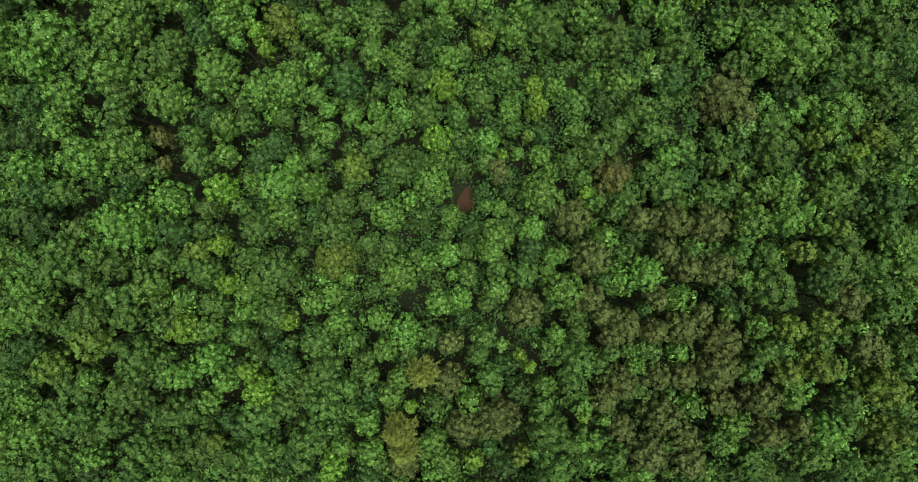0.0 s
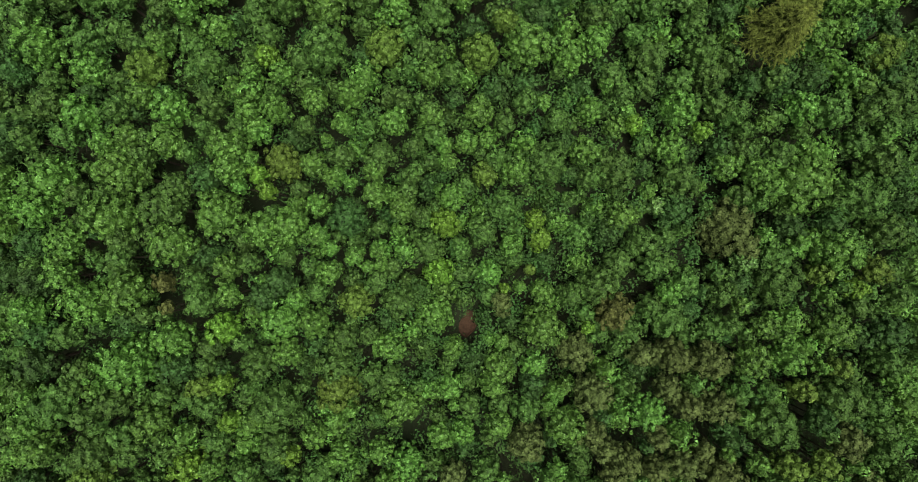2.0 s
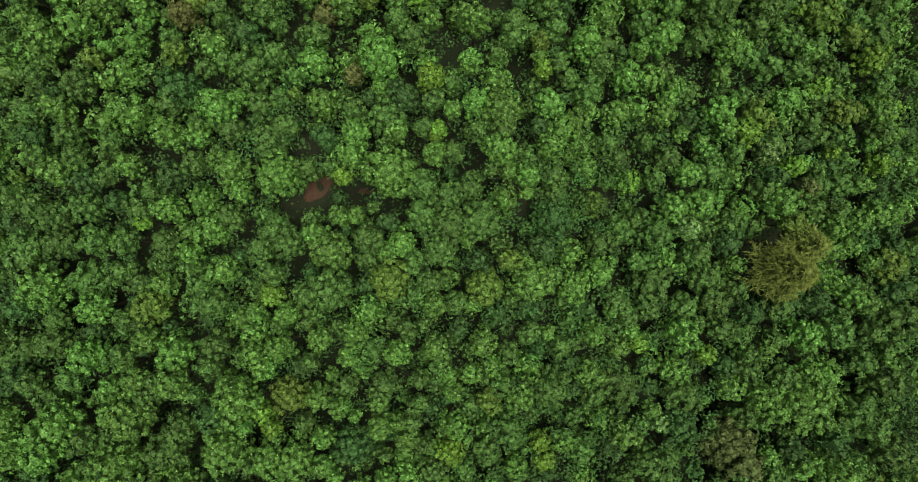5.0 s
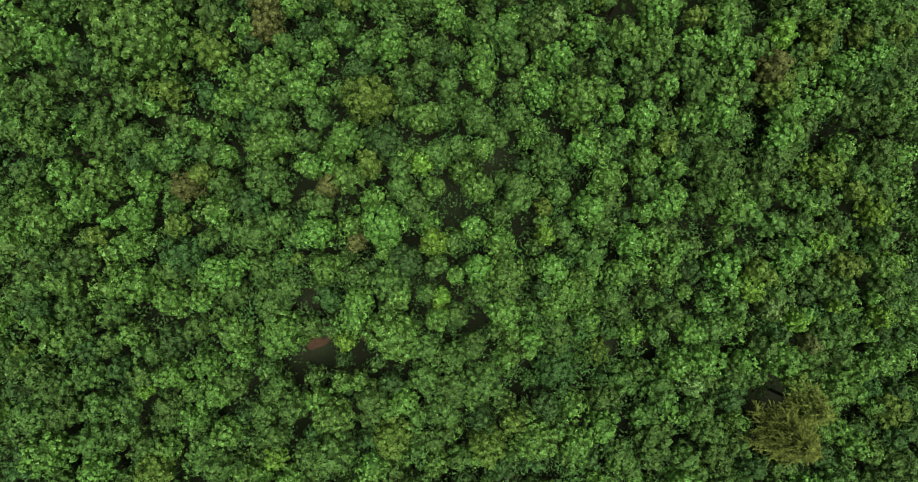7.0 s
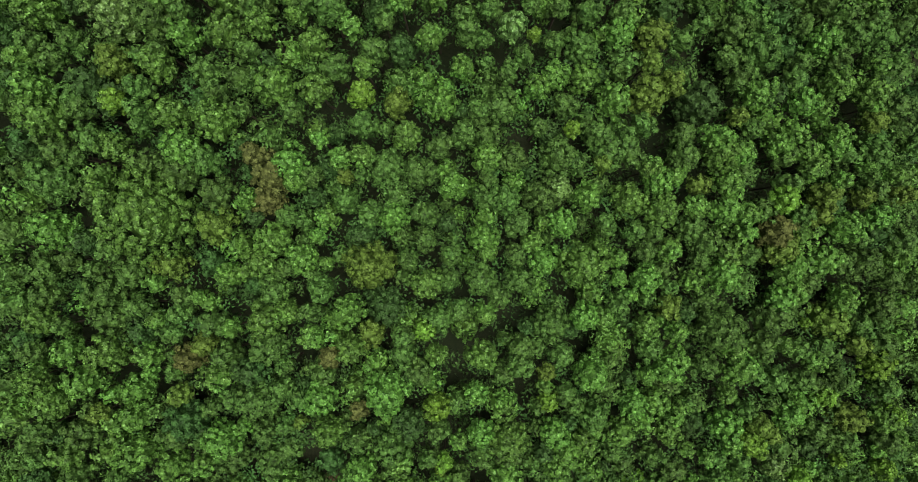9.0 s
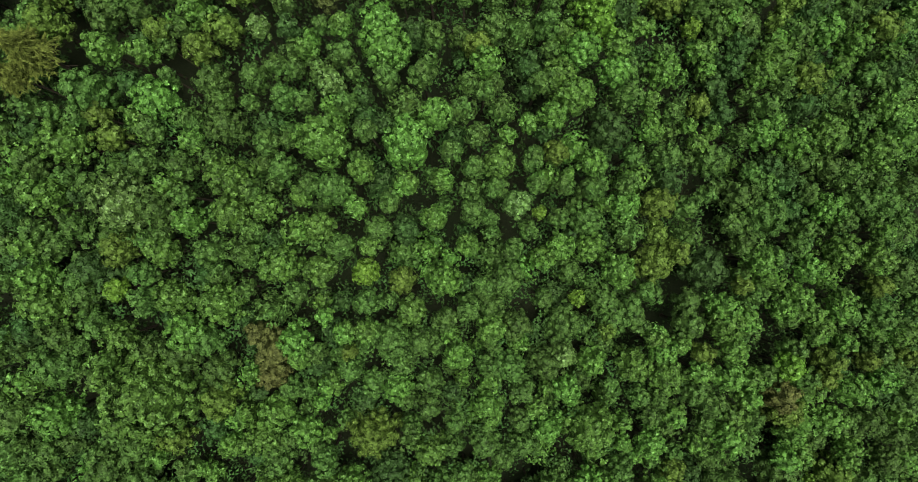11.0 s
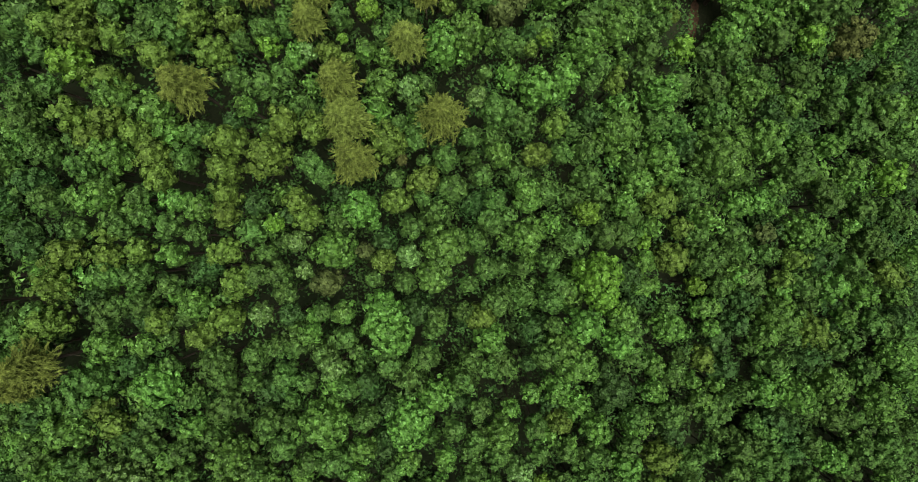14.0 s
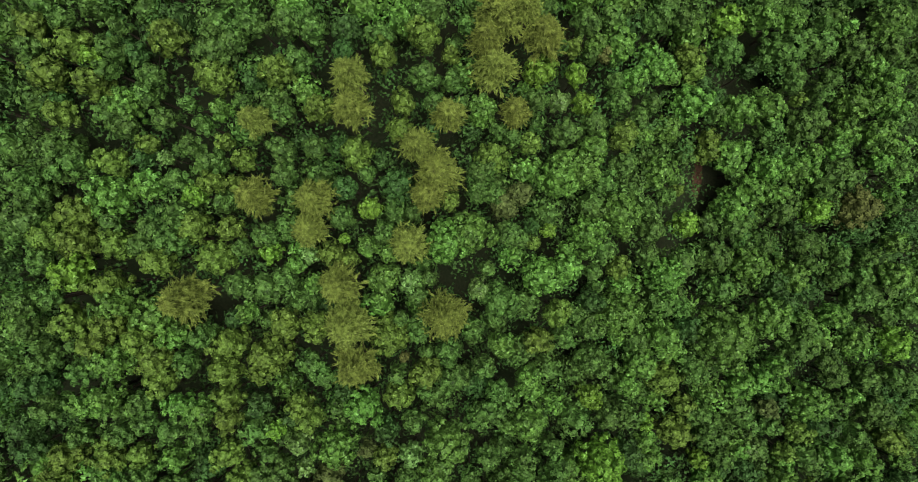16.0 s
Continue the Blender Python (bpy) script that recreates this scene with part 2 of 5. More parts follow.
def larch_arrays(rng, radius):
    """A feathery conifer crown: boughs all round in tiers, hung with fine drooping needle tassels."""
    verts, faces, total = [], [], 0
    tiers = 8
    tall = 1.5 * radius + 1.0
    for tier in range(tiers):
        h = tier / (tiers - 1)
        span = radius * (1.0 - 0.78 * h) * rng.uniform(0.92, 1.08)
        for a in np.linspace(0, 6.283, int((15 - 7 * h) * max(1.0, radius / 2.2)), endpoint=False) + rng.uniform(0, 6.28):
            a += rng.normal(scale=0.25)
            reach = span * rng.uniform(0.7, 1.05)
            along, side = np.array([math.cos(a), math.sin(a), 0]), np.array([-math.sin(a), math.cos(a), 0])
            sway = rng.normal(scale=0.22)
            for twig in range(6 + int(3.4 * reach)):
                # a limp side twig that leaves the bough and droops, set with needles along its length
                k = int(11 + 5 * min(reach, 3.0))
                s0, turn = rng.uniform(0.05, 0.95), rng.normal(scale=1.2)
                ahead = along * math.cos(turn) + side * math.sin(turn)
                run = (0.32 + 0.22 * reach) * rng.uniform(0.7, 1.2)
                q = np.sort(rng.uniform(0, 1, k))
                c = along * s0 * reach + side * sway * s0 * s0 * reach + ahead * (q * run)[:, None]
                c[:, 2] = -0.45 * radius + tall * h + 0.30 * reach * s0 - 0.35 * reach * s0 * s0 + 0.10 * run * q - 0.42 * run * q * q
                c += rng.normal(scale=0.035, size=(k, 3))
                ln = rng.uniform(0.22, 0.46, k)[:, None]
                way = unit(ahead + np.array([0, 0, -0.35]) + rng.normal(scale=0.33, size=(k, 3)))
                wide = unit(np.cross(way, np.array([0, 0, 1.0]) + rng.normal(scale=0.5, size=(k, 3)))) * rng.uniform(0.016, 0.040, (k, 1))
                verts.append(np.stack([c - way * ln * 0.4 + wide, c + way * ln * 0.6, c - way * ln * 0.4 - wide], 1).reshape(-1, 3))
                faces.append(np.arange(total, total + k * 3).reshape(k, 3))
                total += k * 3
    return np.concatenate(verts), np.concatenate(faces), 0, total // 3


def tube(verts, faces, start, end, r0, r1, sides=6, rings=4, bend=(0, 0, 0)):
    """Adds a tapered, slightly bent limb to the lists."""
    a, b, q = Vector(start), Vector(end), Vector(bend)
    axis = (b - a).normalized()
    x = axis.orthogonal().normalized()
    y = axis.cross(x)
    first = len(verts)
    for i in range(rings + 1):
        s = i / rings
        c = a.lerp(b, s) + q * (4 * s * (1 - s))
        r = r0 + (r1 - r0) * s
        for j in range(sides):
            w = 2 * math.pi * j / sides
            verts.append(tuple(c + (x * math.cos(w) + y * math.sin(w)) * r))
    for i in range(rings):
        for j in range(sides):
            p, o = first + i * sides, (j + 1) % sides
            faces.append((p + j, p + o, p + sides + o, p + sides + j))


def trunk_mesh(rng, name, straight=False):
    """A tapered trunk 12.6 m high with a flared foot and limbs into the crown."""
    verts, faces = [], []
    tube(verts, faces, (0, 0, -0.4), (0, 0, 1.0), 0.26, 0.16, 6, 2)
    tube(verts, faces, (0, 0, 1.0), (0.1, 0.05, 8.0), 0.16, 0.11, 5, 3, (rng.uniform(-0.15, 0.15), rng.uniform(-0.15, 0.15), 0))
    tube(verts, faces, (0.1, 0.05, 8.0), (0.0, 0.0, 12.2 if straight else 11.4), 0.11, 0.025, 5, 2)
    for i in range(5):
        a, z = i * 2.4 + rng.uniform(0, 0.6), 7.2 + 0.75 * i
        s = (1.35 - 0.15 * i) * rng.uniform(0.8, 1.1)
        tube(verts, faces, (0.08, 0.04, z), (s * math.cos(a), s * math.sin(a), z + (0.3 if straight else 1.5)), 0.06, 0.012, 4, 2, (0, 0, -0.12))
    return quad_mesh(name, verts, faces, [BARK])


# ---- the ground: one sheet to the horizon, fine under the wood and coarse far off ----
def ground_sheet():
    def axis(mid, near, step):
        inner = list(np.arange(-near, near + 0.1, step))
        outer = [near + 6 * 1.32 ** i for i in range(1, 22)]
        return [mid + v for v in [-o for o in reversed(outer)] + inner + outer]
    xs, ys = axis(0, 64, 2.0), axis(60, 104, 2.0)
    verts = [(x, y, land(x, y)) for y in ys for x in xs]
    w = len(xs)
    faces = [(j * w + i, j * w + i + 1, (j + 1) * w + i + 1, (j + 1) * w + i) for j in range(len(ys) - 1) for i in range(w - 1)]
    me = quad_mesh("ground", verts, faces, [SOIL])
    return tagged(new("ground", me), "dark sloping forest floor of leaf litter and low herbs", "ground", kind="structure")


ground_sheet()

# ---- trees ----
DENSITY = 420
SIZES = (0.8, 1.05, 1.35, 1.7, 2.15, 2.75, 3.5, 4.4)
STYLE = {"fresh": "spiky", "lime": "spiky", "pale": "spiky", "larch": "larch"}
LABEL = {
    "fresh": ("maple_tree", "tall broadleaf tree with a bright fresh green leafy crown"),
    "leafy": ("broadleaf_tree", "broadleaf tree with a rounded mid-green crown of many clumps"),
    "dusky": ("alder_tree", "broadleaf tree with a dark bluish green crown"),
    "lime": ("young_tree", "young broadleaf tree with a light yellow-green crown"),
    "khaki": ("chestnut_tree", "broadleaf tree with a yellowish khaki-green crown"),
    "olive": ("oak_tree", "broadleaf tree with a dull olive-brown soft clumped crown"),
    "russet": ("withering_tree", "broadleaf tree with a brownish russet withering crown"),
    "larch": ("larch_tree", "feathery conifer with thin yellowish olive drooping needle boughs"),
    "pale": ("poplar_tree", "broadleaf tree with pale silvery green glinting leaves"),
}
GROUP = "trees of the dense mixed forest"
wood = np.random.default_rng(11)
TRUNKS = [trunk_mesh(wood, "trunk") for _ in range(3)]
SPIRE = trunk_mesh(wood, "trunk", True)
SHAPES, CROWNS, STANDING = {}, {}, []


def crown_mesh(kind, size, variant):
    style = STYLE.get(kind, "lobed")
    if (kind, size, variant) not in CROWNS:
        if (style, size, variant) not in SHAPES:
            rng = np.random.default_rng(1000 * variant + int(size * 100) + len(style))
            SHAPES[style, size, variant] = larch_arrays(rng, size) if style == "larch" else crown_arrays(rng, size, style)
        CROWNS[kind, size, variant] = quad_mesh("crown", *SHAPES[style, size, variant][:2], [LEAVES[kind]])
    return CROWNS[kind, size, variant]


def tree(kind, x, y, radius, lift=0.0):
    """A tree whose crown is centred over (x, y) at the height of the canopy there, with its trunk on the ground."""
    z = land(x, y)
    spread = radius * (0.88 if kind == "larch" else 1.0)
    size = min(SIZES, key=lambda s: abs(math.log(s / spread)))
    scale = spread / size
    middle = canopy(x, y) + lift + 0.35 * (radius - 1.9) - (0.1 * radius if kind == "larch" else 1.35 * radius + 0.6) - z
    name, label = LABEL[kind]
    root = tagged(new(name), label, "tree", GROUP)
    root.location, root.rotation_euler[2] = (x, y, z), wood.uniform(0, 6.28)
    crown = new("crown", crown_mesh(kind, size, int(wood.integers(3))))
    crown.location, crown.scale = (0, 0, middle), (scale, scale, scale * wood.uniform(0.9, 1.12))
    trunk = new("trunk", SPIRE if kind == "larch" else TRUNKS[int(wood.integers(3))])
    girth = radius / 1.7
    trunk.scale = (girth, girth, (middle + 0.5 * radius) / 12.6)
    crown.parent = trunk.parent = root
    STANDING.append((x, y, radius, lift))


STATURE = {"fresh": 0.35, "lime": 0.2, "dusky": -0.5, "leafy": -0.25}


def stand(kind, places):
    """Trees of one kind: place, crown radius and how far the canopy there stands above its mean."""
    for x, y, radius, lift in places:
        tree(kind, x, y, radius, lift + STATURE.get(kind, 0) + float(wood.normal(scale=0.2)))


MASS = {"verts": [], "faces": [], "index": [], "total": 0}
MASS_KINDS = ("fresh", "leafy", "dusky")


def massed_tree(kind, x, y, radius, lift, share=0.33):
    """A smaller tree of the thicket: crown and trunk go into the one mesh of all of them."""
    z = land(x, y)
    size = min(SIZES[:5], key=lambda s: abs(math.log(s / radius)))
    style, variant = STYLE.get(kind, "lobed"), int(wood.integers(3))
    crown_mesh(kind, size, variant)
    v, f, solid, leaves = SHAPES[style, size, variant]
    some = solid + wood.permutation(leaves)[:max(150, int(share * leaves))]
    f = np.concatenate([f[:solid], f[some], f[solid + leaves:]]) if share == 1.0 else np.concatenate([f[:solid], f[some]])
    tops = slice(solid, solid + len(some))
    keep = len(f)
    v = v[f.ravel()].reshape(-1, 3, 3)
    middle = v[tops].mean(1, keepdims=True)
    v[tops] = middle + (v[tops] - middle) * (0.55 / min(share, 0.55)) ** 0.5
    v = v.reshape(-1, 3) * (radius / size) * np.array([1.0, 1.0, wood.uniform(0.9, 1.15)])
    a = wood.uniform(0, 6.28)
    v = v @ np.array([[math.cos(a), math.sin(a), 0], [-math.sin(a), math.cos(a), 0], [0, 0, 1]])
    top = canopy(x, y) + lift - 1.05 * radius - 0.3
    tv, tf = [], []
    tube(tv, tf, (x, y, z - 0.3), (x, y, top), 0.15, 0.04, 5, 3)
    for verts, faces, slot in ((v + np.array([x, y, top]), np.arange(keep * 3).reshape(-1, 3), MASS_KINDS.index(kind)), (np.array(tv), np.array(tf)[:, (0, 1, 2, 0, 2, 3)].reshape(-1, 3), 3)):
        MASS["verts"].append(verts), MASS["faces"].append(faces + MASS["total"]), MASS["index"].append(np.full(len(faces), slot))
        MASS["total"] += len(verts)
    STANDING.append((x, y, radius, lift))


def thicket(kind, places):
    for x, y, radius, lift in places:
        massed_tree(kind, x, y, radius, lift + 0.05 * radius - 0.97 + float(wood.normal(scale=0.2)), 1.0)



stand("fresh", [
    (-36.9, -21.9, 1.5, 0.7), (-1.4, -21.7, 1.5, 1.3), (-8.8, -21.2, 1.6, 0.9), (-2.5, -19.8, 1.4, 1.4), (-43.2, -19.5, 2.3, 0.8), (27.2, -18.6, 1.7, 1.4),
    (35.8, -18.3, 1.9, 3.2), (-9.1, -18.2, 1.5, 0.8), (-24.7, -15.8, 1.4, 1.4), (-6.8, -15.4, 1.5, 0.5), (-6.0, -13.7, 1.3, 0.1), (-22.8, -13.6, 1.4, 1.8),
    (-27.4, -13.3, 1.7, 1.4), (-24.3, -11.5, 1.9, 1.8), (-7.5, -11.0, 1.5, -0.9), (-5.5, -9.5, 2.1, -1.3), (-12.1, -8.0, 1.7, -1.4), (-8.4, -7.9, 1.6, -1.6),
    (-40.3, -6.4, 1.9, 2.8), (-2.0, -6.3, 1.7, -1.6), (-14.9, -6.2, 1.5, -1.1), (0.1, -5.8, 1.5, -1.4), (3.8, -4.8, 1.5, -0.1), (10.4, -4.8, 2.3, 0.7)])
stand("fresh", [
    (-30.4, -4.3, 2.2, 0.4), (-6.2, -3.4, 2.6, -2.1), (18.3, -3.3, 2.0, 1.8), (-1.1, -1.3, 1.5, -2.3), (3.2, -1.0, 1.5, -1.4), (3.8, 0.6, 2.1, -1.9),
    (7.3, 1.2, 1.5, -1.1), (-32.6, 1.5, 3.3, 0.9), (28.5, 1.9, 2.0, 2.1), (31.9, 2.1, 2.0, 2.3), (-0.9, 2.5, 1.4, -3.3), (-17.2, 2.6, 1.7, -0.4),
    (-7.4, 2.7, 2.0, -2.5), (-27.6, 4.1, 2.1, 1.2), (37.1, 4.5, 2.4, 1.4), (8.4, 4.7, 2.5, -1.4), (29.8, 5.1, 1.4, 1.4), (-14.5, 5.4, 1.8, -0.8),
    (-17.9, 5.6, 2.4, -0.6), (-2.9, 5.9, 2.4, -3.6), (-40.0, 7.0, 1.7, 2.3), (-34.0, 7.6, 2.4, 3.0), (20.8, 8.3, 1.4, -0.4), (8.1, 8.5, 1.3, -1.7)])
stand("fresh", [
    (-31.1, 8.6, 2.3, 2.8), (-36.5, 10.2, 1.5, 3.0), (2.7, 10.3, 1.7, -3.4), (-12.8, 10.4, 1.4, -0.7), (-22.3, 10.9, 1.6, 0.7), (37.1, 12.4, 2.8, 0.9),
    (-26.9, 13.1, 2.3, 2.5), (5.0, 13.1, 1.4, -2.8), (-36.0, 13.5, 1.9, 2.8), (-19.4, 14.6, 2.1, -0.6), (-16.5, 14.9, 2.2, 0.4), (9.7, 15.5, 1.4, -2.8),
    (-32.0, 15.6, 2.6, 2.5), (-23.1, 16.1, 2.6, 0.7), (16.4, 16.1, 1.9, -2.8), (-38.8, 16.1, 1.8, 2.1), (-5.7, 16.7, 1.5, -0.6), (-1.1, 17.9, 1.6, -0.8),
    (-8.2, 18.0, 1.5, -0.6), (-37.9, 18.8, 2.6, 2.0), (30.9, 18.9, 1.4, 0.0), (34.1, 19.4, 3.6, 0.1), (-30.8, 19.6, 2.3, 1.6), (29.3, 20.2, 1.8, -0.4)])
stand("fresh", [
    (-21.4, 20.2, 1.8, 1.6), (5.4, 20.4, 1.7, -1.5), (-14.2, 20.9, 1.4, -0.9), (26.8, 21.1, 1.7, -1.7), (-21.3, 22.0, 2.1, 2.1), (12.4, 22.6, 1.8, -2.7),
    (-27.0, 22.6, 1.8, 1.3), (21.1, 22.9, 1.8, -2.3), (-6.5, 25.1, 1.6, -1.1), (15.6, 25.1, 1.4, -3.5), (-35.1, 25.2, 1.9, -0.0), (-19.7, 25.4, 1.3, 0.6),
    (-3.0, 25.6, 1.4, -1.2), (-26.8, 25.7, 1.9, 0.7), (-17.5, 25.9, 1.6, 0.1), (1.7, 26.1, 1.7, -0.7), (12.7, 26.6, 1.6, -2.3), (21.6, 26.6, 2.2, -1.3),
    (33.5, 26.7, 1.8, 0.2), (-13.8, 26.7, 1.4, 0.0), (-29.3, 26.8, 1.4, 0.3), (-10.4, 27.2, 1.6, -0.1), (-16.7, 29.1, 1.3, -0.0), (41.0, 29.5, 1.5, -1.6)])
stand("fresh", [
    (-34.7, 29.6, 1.8, -0.8), (-3.0, 29.7, 1.4, -1.4), (39.4, 30.3, 1.4, -2.1), (10.4, 31.4, 2.0, -0.4), (-39.0, 31.5, 2.4, -0.4), (37.6, 31.8, 1.7, -2.1),
    (6.2, 32.3, 2.5, 0.2), (13.0, 33.0, 1.8, -0.8), (-22.7, 33.1, 1.7, -0.9), (-25.6, 34.9, 1.3, -1.0), (-12.5, 35.0, 2.1, 0.8), (39.7, 35.5, 1.6, -3.4),
    (-6.2, 35.9, 1.6, -1.3), (-23.6, 36.9, 1.8, -1.0), (36.4, 37.2, 1.4, -0.7), (40.0, 38.0, 1.4, -2.0), (42.5, 38.8, 1.8, -1.8), (-27.3, 38.8, 1.5, -0.9),
    (20.2, 39.2, 1.9, -0.7), (23.0, 39.6, 1.9, -0.1), (-24.3, 39.6, 1.6, -1.2), (30.2, 39.8, 2.1, 0.8), (-21.1, 40.4, 1.3, -1.5), (5.7, 42.0, 1.4, -0.5)])
stand("fresh", [
    (-36.6, 42.0, 1.6, -0.2), (-7.1, 42.3, 2.8, 0.3), (-18.1, 42.3, 2.6, -2.6), (21.2, 42.4, 1.4, -0.5), (-22.0, 42.6, 2.1, -1.7), (11.9, 43.0, 1.7, -4.4),
    (3.1, 44.5, 1.8, 0.4), (8.1, 45.0, 1.7, -1.1), (-27.3, 45.6, 1.7, -1.3), (-10.1, 45.7, 1.5, -0.1), (8.9, 46.3, 1.9, -0.8), (10.5, 47.3, 1.4, -0.9),
    (-30.2, 47.3, 2.2, -0.6), (-35.6, 47.4, 1.4, 0.4), (-22.7, 48.0, 2.1, -1.4), (18.9, 48.0, 1.4, -0.8), (3.3, 48.0, 2.1, 0.6), (14.3, 48.1, 1.6, -0.7),
    (24.6, 48.3, 1.9, -0.5), (7.6, 48.5, 1.6, 0.4), (-13.1, 48.6, 1.7, -1.5), (0.8, 48.6, 1.5, 0.3), (40.5, 48.7, 1.4, -0.5), (30.9, 49.3, 1.5, -0.9)])
stand("fresh", [
    (-30.0, 50.6, 1.6, -0.3), (17.2, 51.1, 1.5, -0.1), (14.9, 51.2, 1.6, 0.2), (-13.8, 52.1, 1.8, -0.8), (-7.8, 52.5, 2.4, -0.2), (-35.2, 52.8, 1.6, 1.7),
    (-29.3, 53.2, 1.6, -0.2), (25.0, 53.8, 1.4, -0.2), (10.9, 54.2, 1.9, 0.6), (-33.2, 54.2, 1.7, 1.3), (17.9, 54.4, 1.7, 0.6), (19.0, 55.4, 1.3, 0.7),
    (0.8, 55.9, 1.6, 0.0), (-32.0, 56.4, 2.1, -0.2), (-10.8, 56.7, 1.5, 0.2), (-34.5, 56.8, 1.4, 0.4), (16.0, 58.4, 1.4, 0.3), (-18.1, 59.4, 1.8, -0.2),
    (10.2, 59.4, 1.5, -0.1), (-36.9, 59.5, 1.4, -0.1), (-11.0, 60.0, 1.7, 0.6), (29.3, 60.8, 1.5, -0.2), (-4.1, 62.4, 1.7, -1.3), (16.1, 62.7, 1.6, -0.0)])
stand("fresh", [
    (23.3, 63.1, 1.9, 0.2), (10.3, 64.2, 2.6, -0.1), (-18.6, 64.3, 1.7, -0.7), (33.6, 64.4, 1.7, 0.0), (6.5, 64.5, 1.6, -0.7), (-15.1, 64.7, 1.6, -1.2),
    (23.8, 65.2, 1.5, 0.3), (-17.7, 66.3, 1.9, -0.8), (1.0, 66.6, 1.6, -1.1), (-34.1, 67.0, 2.0, 1.6), (35.3, 67.5, 1.9, 0.6), (8.0, 67.9, 1.6, -0.9),
    (-7.1, 68.4, 1.6, -1.3), (37.8, 68.5, 1.4, 1.4), (-27.5, 68.6, 4.4, 2.3), (22.9, 69.0, 1.4, 0.7), (17.2, 69.1, 2.0, 0.4), (14.3, 70.0, 1.9, -0.5),
    (10.5, 70.4, 1.6, -1.3), (-1.8, 71.2, 1.5, -0.9), (16.7, 71.6, 1.5, 0.4), (23.2, 71.7, 1.5, 1.0), (-15.6, 72.9, 1.7, 0.2), (31.8, 73.4, 1.3, 0.7)])
stand("fresh", [
    (1.2, 73.6, 1.5, -0.4), (-28.8, 73.6, 1.4, 1.7), (-24.0, 73.7, 1.9, 0.9), (22.2, 74.1, 1.8, 1.0), (31.2, 74.6, 1.3, 0.4), (33.5, 75.0, 1.3, 0.9),
    (28.4, 75.1, 1.3, -0.1), (-5.8, 75.3, 1.4, 0.1), (22.0, 75.4, 1.7, 1.0), (-34.7, 76.1, 2.1, 0.7), (-21.5, 76.2, 2.1, 0.3), (29.7, 76.2, 1.6, 0.1),
    (-25.1, 76.7, 1.7, 0.8), (-2.9, 78.0, 1.7, 0.4), (-34.9, 78.5, 1.6, 0.7), (-13.2, 78.8, 1.5, 0.5), (12.5, 78.9, 1.8, -0.4), (30.3, 78.9, 1.5, 0.7),
    (-16.7, 79.3, 1.9, 0.2), (25.9, 79.7, 1.7, 0.5), (36.6, 80.0, 1.5, 1.4), (-25.7, 80.4, 1.4, 0.5), (33.2, 80.5, 1.9, 1.2), (7.1, 80.9, 1.5, -0.5)])
stand("fresh", [
    (9.9, 80.9, 1.6, -0.5), (-13.2, 82.5, 1.4, 0.4), (-23.6, 82.9, 1.4, 0.0), (-20.5, 83.6, 1.8, -0.4), (-17.7, 84.1, 1.4, 0.1), (31.9, 84.4, 1.6, 0.9),
    (12.7, 84.4, 1.5, 0.4), (-34.6, 85.0, 1.9, -0.0), (-20.3, 86.4, 2.1, 0.7), (9.7, 88.0, 1.4, 0.9), (1.6, 88.0, 1.6, 1.0), (-32.8, 89.0, 2.1, -0.1),
    (-12.7, 89.4, 2.4, 1.7), (-6.0, 89.4, 2.4, 2.3), (36.6, 89.6, 2.1, 0.9), (28.3, 90.2, 1.7, 0.4), (25.0, 90.9, 1.5, 0.2), (31.7, 91.2, 2.1, 0.5),
    (-3.8, 91.5, 1.6, 2.1), (6.1, 91.8, 1.4, 1.2), (-25.5, 92.5, 2.0, 0.5), (37.9, 93.7, 1.6, -0.1), (7.9, 93.7, 1.9, 1.4), (6.5, 95.2, 1.7, 1.4)])
stand("fresh", [
    (11.2, 95.6, 1.4, 1.7), (-28.8, 95.9, 1.4, 1.0), (0.5, 96.1, 1.5, 0.4), (16.6, 96.5, 1.8, -1.0), (-7.7, 96.8, 2.4, 1.7), (8.3, 97.1, 1.7, 1.6),
    (26.2, 97.4, 2.2, 0.9), (11.5, 97.8, 1.4, 1.3), (-8.0, 98.5, 1.8, 1.6), (-22.1, 99.1, 1.4, 0.6), (34.5, 99.6, 1.6, 0.0), (30.9, 100.2, 1.5, 0.6),
    (-4.1, 101.2, 1.4, 2.5), (-11.8, 103.2, 1.8, 1.4), (-3.2, 103.5, 2.1, 2.4), (3.4, 104.5, 1.7, 0.7), (28.5, 105.2, 2.0, 0.5), (-9.7, 106.3, 1.7, 1.2),
    (21.3, 107.3, 1.4, 0.7), (23.4, 107.6, 1.3, 0.6), (12.8, 109.1, 1.5, -0.2), (-27.6, 110.1, 1.4, 0.4), (14.6, 111.3, 1.9, 0.2), (19.6, 111.3, 2.9, 1.5)])
